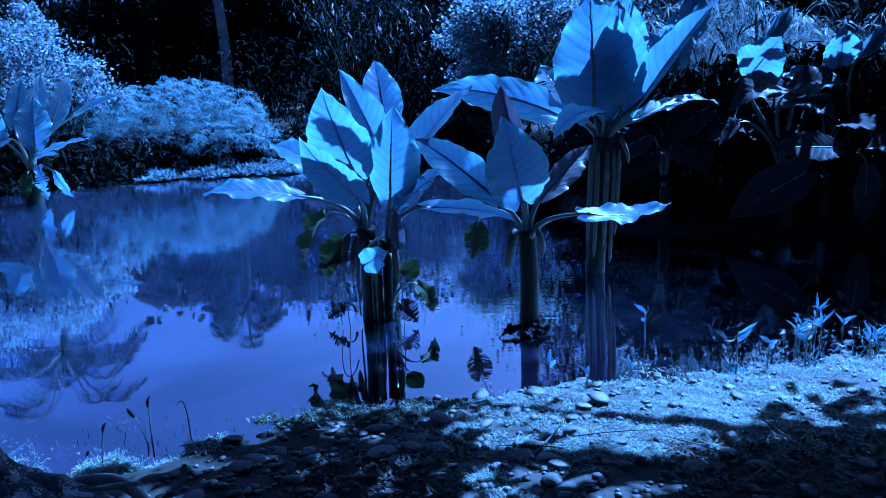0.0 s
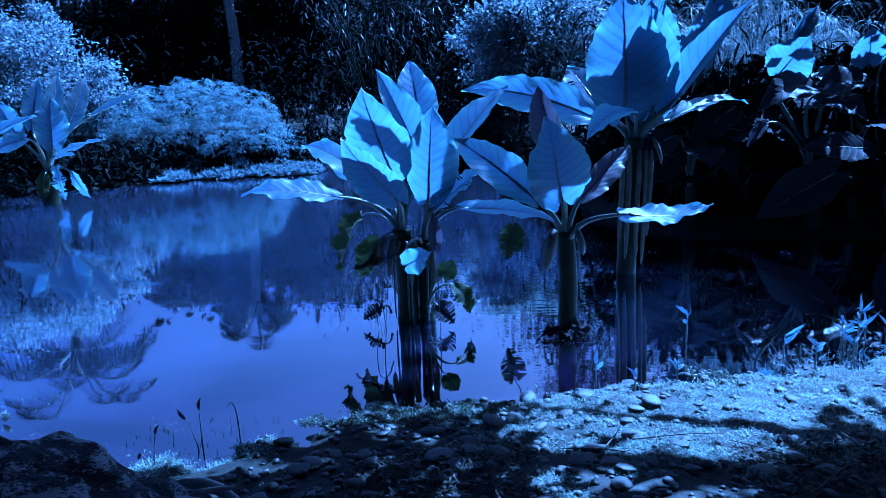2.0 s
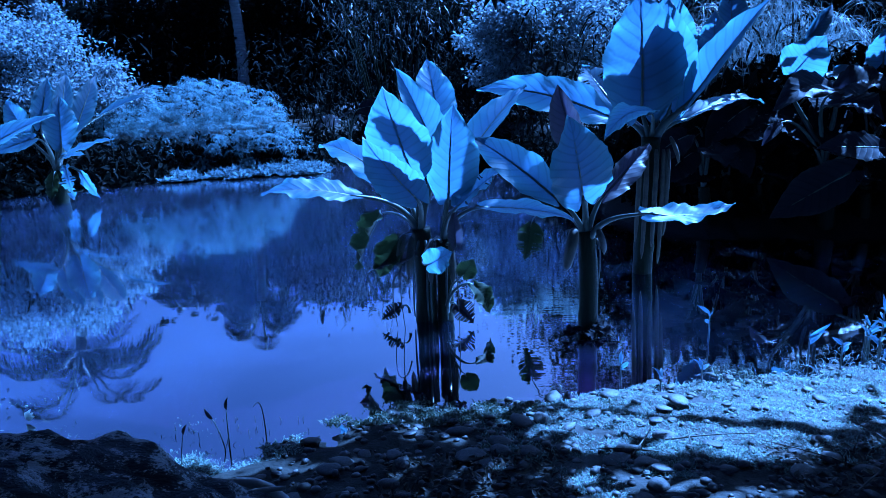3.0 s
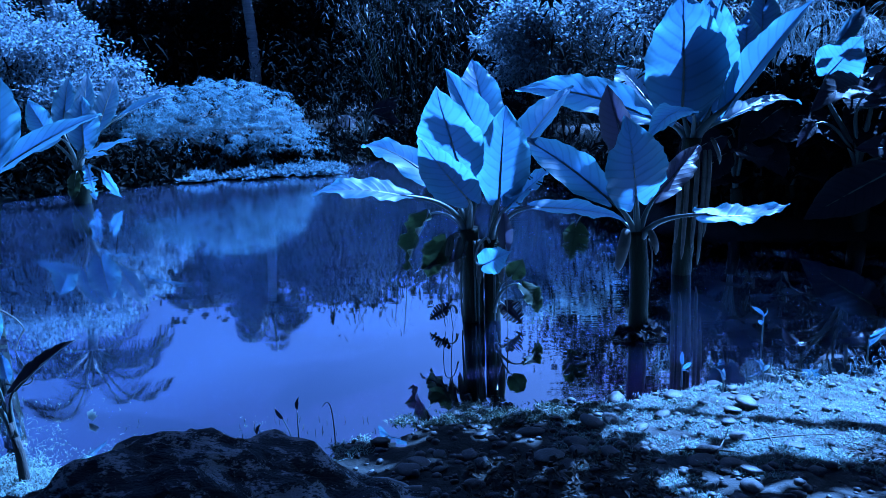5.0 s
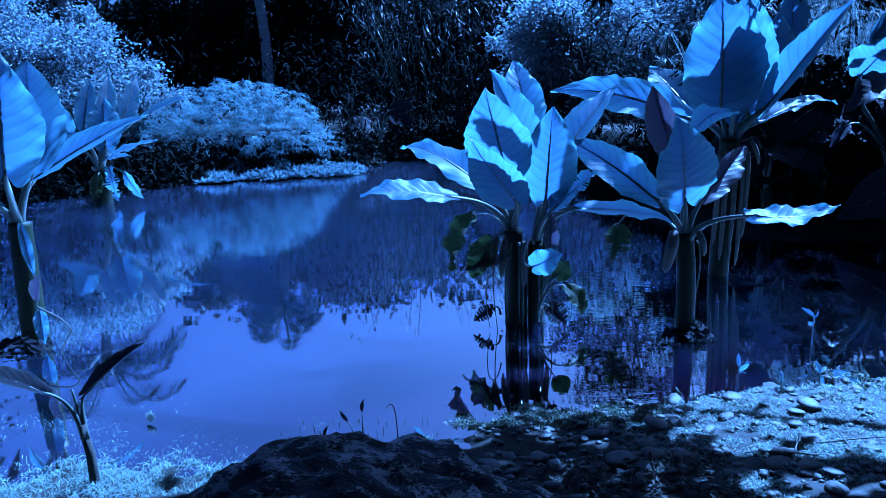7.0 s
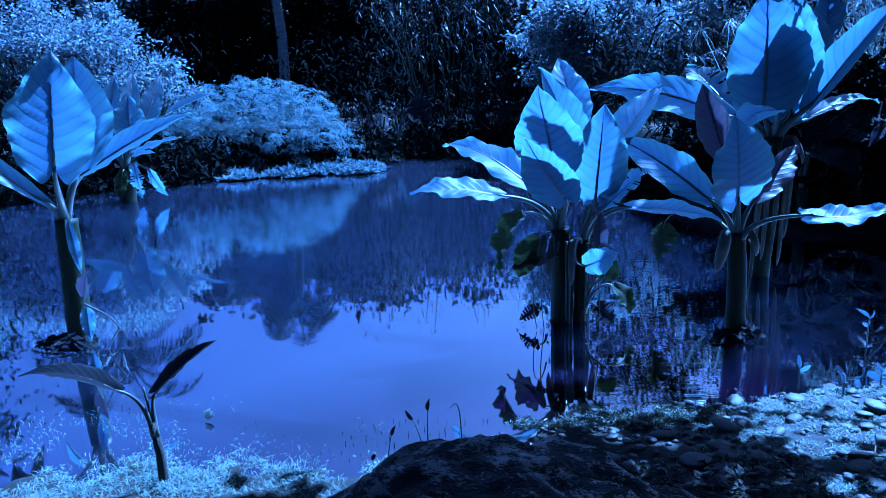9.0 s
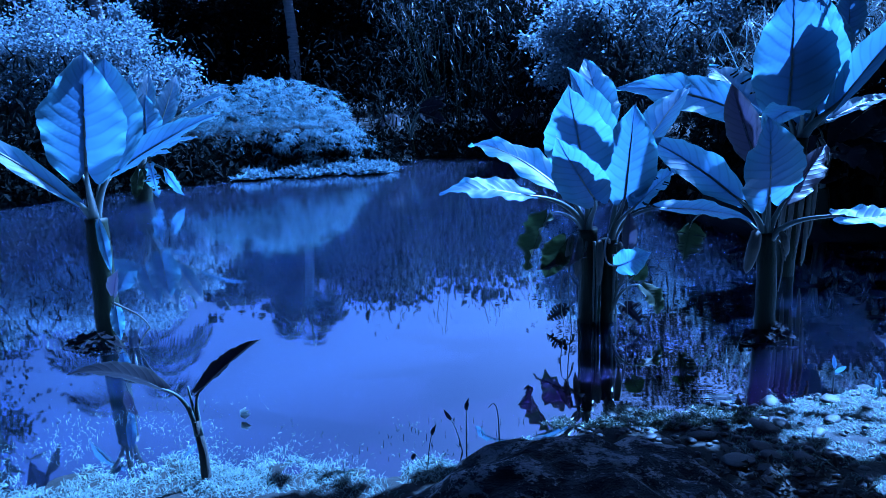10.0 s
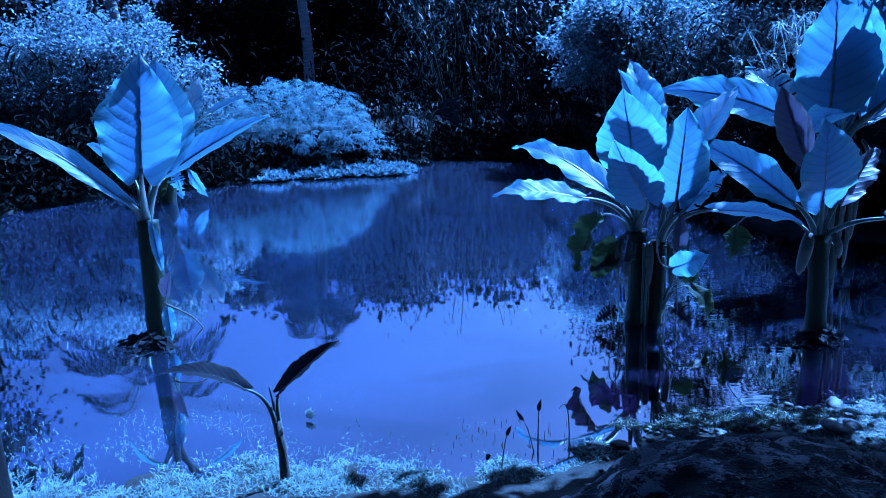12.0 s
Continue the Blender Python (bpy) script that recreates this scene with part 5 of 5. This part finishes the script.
def litter():
    """Dead leaves and bits of twig on the shaded shore."""
    n = 11000
    x, y = rng.uniform(-0.6, 3.6, n), rng.uniform(1.5, 2.95, n)
    ok = (y < np.interp(x, NEAR_X, NEAR_Y) - 0.05) & ~((np.abs(x - 0.55) < 0.4) & (y > 2.2))
    x, y = x[ok], y[ok]
    n = len(x)
    base = np.stack([x, y, ground_height(x, y) + rng.uniform(0.004, 0.02, n)], 1)
    way = np.stack([rng.normal(0, 1, n), rng.normal(0, 1, n), rng.uniform(-0.1, 0.45, n)], 1)
    ln = rng.uniform(0.012, 0.05, n)
    tagged(new("leaf_litter", leaflets("leaf_litter", base, way, np.array([0, 0, 1.0]) + rng.normal(0, 0.5, (n, 3)), ln, ln * 0.22, LITTER)), "dark dead leaves strewn between the stones", "leaf litter", kind="stuff")
    for i in range(16):
        x, y, w = rng.uniform(0.2, 3.2), rng.uniform(1.8, 3.2), rng.uniform(0, 3.14)
        k = rng.uniform(0.08, 0.22)
        z = float(ground_height(np.array(x), np.array(y))) + 0.02
        f = thing("twig", (x, y, z), "thin dead twig lying on the shore", "twig", "shore twigs")
        d = Vector((math.cos(w), math.sin(w), 0)) * k
        o = Vector((x, y, z))
        stalk(f, (o - d, o - d * 0.3 + Vector((0, 0, 0.012)), o + d * 0.3 + Vector((0.02, 0.01, 0.008)), o + d), 0.0045, TWIG, "stem")


litter()


def grass_patch(n, xr, yr, hgt, mat, label, where=None, name="grass", width=0.0035, low=-0.03):
    x, y = rng.uniform(*xr, n), rng.uniform(*yr, n)
    ok = where(x, y)
    x, y = x[ok], y[ok]
    n = len(x)
    base = np.stack([x, y, np.maximum(ground_height(x, y), low) - 0.005], 1)
    way = np.stack([rng.normal(0, 0.6, n), rng.normal(0, 0.6, n), rng.uniform(0.4, 1.2, n)], 1)
    tagged(new(name, ribbons(name, base, way, hgt * rng.uniform(0.5, 1.3, n), np.full(n, width), np.full(n, 0.5), mat, 2)), label, "grass", kind="stuff")


def patchy(x, y, f=3.1, cut=0.0, seed=0.0):
    return np.sin(x * f + seed) * np.cos(y * f * 1.3 + seed * 2) + 0.5 * np.sin(x * f * 2.7 + y * f * 1.9) > cut


grass_patch(95000, (-0.2, 3.6), (2.2, 4.5), 0.04, GRASS, "short bright grass between the shore stones",
            lambda x, y: (y < np.interp(x, NEAR_X, NEAR_Y) + 0.05) & (y > 2.82 + 0.1 * np.sin(x * 3)) & patchy(x, y, 5.2, -1.0 + 0.4 * np.sin(y * 9)))
grass_patch(14000, (0.1, 1.0), (2.2, 3.0), 0.04, GRASS, "short bright grass between the shore stones", lambda x, y: patchy(x, y, 5, -0.2, 1.3))
grass_patch(30000, (-4.6, -1.4), (2.3, 3.4), 0.06, GRASS, "tufts of drowned grass in the shallows",
            lambda x, y: (np.abs(y - 2.9 - 0.12 * np.sin(x * 2.1)) < 0.3 + 0.25 * rng.uniform(0, 1, len(x)) ** 2) & (y > 2.72 + 0.4 * np.clip(x + 2.5, 0, 1)) & patchy(x, y, 4.3, -0.65, 0.7))
grass_patch(26000, (-4.6, -1.6), (2.8, 3.9), 0.06, GRASS, "sparse drowned grass reaching into the water", lambda x, y: patchy(x, y, 3.7, -0.1, 0.4) & (y < 3.9 - 1.1 * rng.uniform(0, 1, len(x)) - 0.2 * np.sin(x * 2.4)), "grass", 0.0022, -0.012)
grass_patch(1500, (1.6, 3.4), (3.9, 4.8), 0.13, SEDGE, "tangle of thin pale stalks around the seedlings", lambda x, y: y < np.interp(x, NEAR_X, NEAR_Y) + 0.4, "grass", 0.003)
grass_patch(5000, (-1.7, -1.05), (2.9, 3.6), 0.045, GRASS, "low bright grass at the waterline", lambda x, y: np.abs(y - np.interp(x, NEAR_X, NEAR_Y) + 0.05) < 0.13)
grass_patch(16000, (-1.1, 0.1), (3.4, 3.8), 0.06, WEED, "dark trailing weed at the foot of the stems", lambda x, y: ((x + 0.5) / 0.6) ** 2 + ((y - 3.62) / 0.16) ** 2 < 1, "pond_weed", 0.006)
grass_patch(4200, (0.0, 1.4), (3.6, 4.6), 0.07, WEED, "dark water weed breaking the surface", lambda x, y: patchy(x, y, 4.0, 0.35, 2.2), "pond_weed", 0.006)


def sprout(at, height, leaves, label, size=0.09, lean=0.0, mat=None, r=0.006, slim=0.24, aim=None):
    """A young shoot: a thin stalk with a few pointed leaves."""
    s = thing("sprout", at, label, "seedling", "seedlings")
    a = Vector(at)
    top = a + Vector((lean, 0, height))
    part("stalk", mesh_of("stalk", *tube_data(bezier(a - Vector((0, 0, 0.06)), a.lerp(top, 0.3), a.lerp(top, 0.65) - Vector((lean * 0.15, 0, 0)), top, 8), [r * (1 - 0.07 * i) for i in range(8)], 6), PETIOLE), s)
    for i in range(leaves):
        turn = rng.uniform(0, 6.28)
        k = rng.uniform(0.6, 1.25)
        rise = rng.uniform(0.1, 1.3) if leaves > 1 else 1.6
        j = a.lerp(top, 0.6 + 0.4 * rng.uniform(0, 1) if leaves > 1 else 0.98)
        t = j + Vector((math.cos(turn) * size * k, math.sin(turn) * size * k * 0.7, size * rise * k))
        if aim:
            t = j + Vector(aim)
        leaf(s, None, tuple(j), tuple(t), size * slim, (math.cos(turn + 1.2) * 0.4, -0.6, 0.7), mat=mat, lobe=0.0, arch=0.1)
    return s


sprout((1.3, 4.6, 0.0), 0.2, 4, "bright star-shaped seedling standing in the water", 0.1)
sprout((1.07, 4.0, 0.0), 0.1, 3, "young pale seedling at the waterline")
sprout((0.8, 3.86, 0.0), 0.1, 3, "young pale seedling at the waterline")
sprout((0.6, 3.95, 0.0), 0.14, 3, "young pale seedling at the waterline")
sprout((1.75, 4.2, 0.0), 0.2, 4, "young pale seedling at the waterline", 0.11)
sprout((1.9, 4.12, 0.0), 0.17, 4, "young pale seedling at the waterline", 0.1)
for i in range(16):
    sprout((2.1 + rng.uniform(0, 0.8), 4.2 + rng.uniform(-0.1, 0.45), 0.0), rng.uniform(0.08, 0.2), 5, "pale seedling in a crowded waterside clump", 0.075, slim=0.2)
sprout((-1.42, 3.27, 0.0), 0.22, 1, "dark bud on a thin reed in the shallows", 0.07, 0.005, LEAF_SHADE_BLACK, 0.0045, 0.3, (0.012, 0.0, 0.062))
sprout((-1.43, 3.27, 0.0), 0.17, 1, "dark bud on a thin reed in the shallows", 0.07, -0.06, LEAF_SHADE_BLACK, 0.0035, 0.26, (-0.035, 0.0, 0.055))
sprout((-1.6, 3.12, 0.0), 0.17, 1, "dark bud on a thin reed in the shallows", 0.07, 0.03, LEAF_SHADE_BLACK, 0.0035, 0.26, (0.022, 0.0, 0.05))
sprout((-1.6, 3.12, 0.0), 0.07, 1, "short dark shoot beside a thin reed", 0.07, -0.05, LEAF_SHADE_BLACK, 0.003, 0.3, (-0.02, 0.0, -0.03))
r0 = thing("dry_reed", (-1.26, 3.35, 0.0), "thin bare reed with a hooked tip", "reed")
stalk(r0, ((-1.26, 3.35, -0.05), (-1.26, 3.35, 0.12), (-1.26, 3.35, 0.27), (-1.31, 3.35, 0.19)), 0.004, TWIG, "stem")

# the two-leaved sapling on the left shore
S = thing("young_water_banana", (-2.57, 2.93, 0), "dark two-leaved sapling on the grassy shore", "sapling")
part("stem", mesh_of("stem", *tube_data([(-2.57, 2.93, -0.08), (-2.57, 2.93, 0.0), (-2.57, 2.93, 0.18), (-2.58, 2.92, 0.34)], [0.034, 0.024, 0.02, 0.018], 10), BARK), S)
leaf(S, (-2.57, 2.92, 0.33), (-2.56, 2.95, 0.47), (-2.3, 3.02, 0.68), 0.1, (-0.5, -0.5, 0.7), fold=0.4, wave=0.025, mat=LEAF_SHADE_BLACK, stalk=0.010, lobe=0.08)
leaf(S, (-2.58, 2.92, 0.33), (-2.68, 2.85, 0.52), (-2.98, 2.7, 0.66), 0.1, (-0.1, -0.4, 1), fold=0.4, wave=0.025, arch=0.12, mat=LEAF_SHADE_BLACK, stalk=0.011, lobe=0.08)
stalk(S, ((-2.58, 2.92, 0.3), (-2.58, 2.92, 0.36), (-2.59, 2.92, 0.42), (-2.6, 2.92, 0.5)), 0.009, PETIOLE, "shoot")

# a stump at the near left end of the shore
st = thing("tree_stump", (-2.67, 1.25, 0.3), "dark bark-covered stump on the shore", "stump")
part("trunk", mesh_of("trunk", *tube_data([(-2.67, 1.25, 0.1), (-2.67, 1.25, 0.5), (-2.66, 1.25, 0.9), (-2.65, 1.25, 1.17), (-2.65, 1.25, 1.2)], [0.18, 0.14, 0.13, 0.12, 0.07], 14), BARK), st)

# bits of leaf and twig afloat
for i in range(70):
    x, y = rng.uniform(-2.0, -0.85), rng.uniform(3.14, 3.62)
    if y < np.interp(x, NEAR_X, NEAR_Y) + 0.02:
        continue
    f = thing("floating_twig", (x, y, 0.0), "tiny dark twig standing in the shallows", "twig", "floating twigs")
    stalk(f, ((x, y, -0.03), (x, y, 0.0), (x + rng.normal(0, 0.003), y, 0.008), (x + rng.normal(0, 0.005), y, rng.uniform(0.008, 0.026))), 0.0025, TWIG, "stem")
fl = thing("floating_leaf", (-2.64, 3.6, 0.0), "single pale leaf floating on the pond", "leaf")
part("blade", leaflets("blade", np.tile([-2.66, 3.6, 0.015], (3, 1)), np.array([[0.8, 0.0, 0.6], [0.9, -0.1, 0.3], [0.5, 0.1, 0.8]]), np.tile([0.0, -1.0, 0.3], (3, 1)), np.full(3, 0.065), np.full(3, 0.02), PALE), fl)
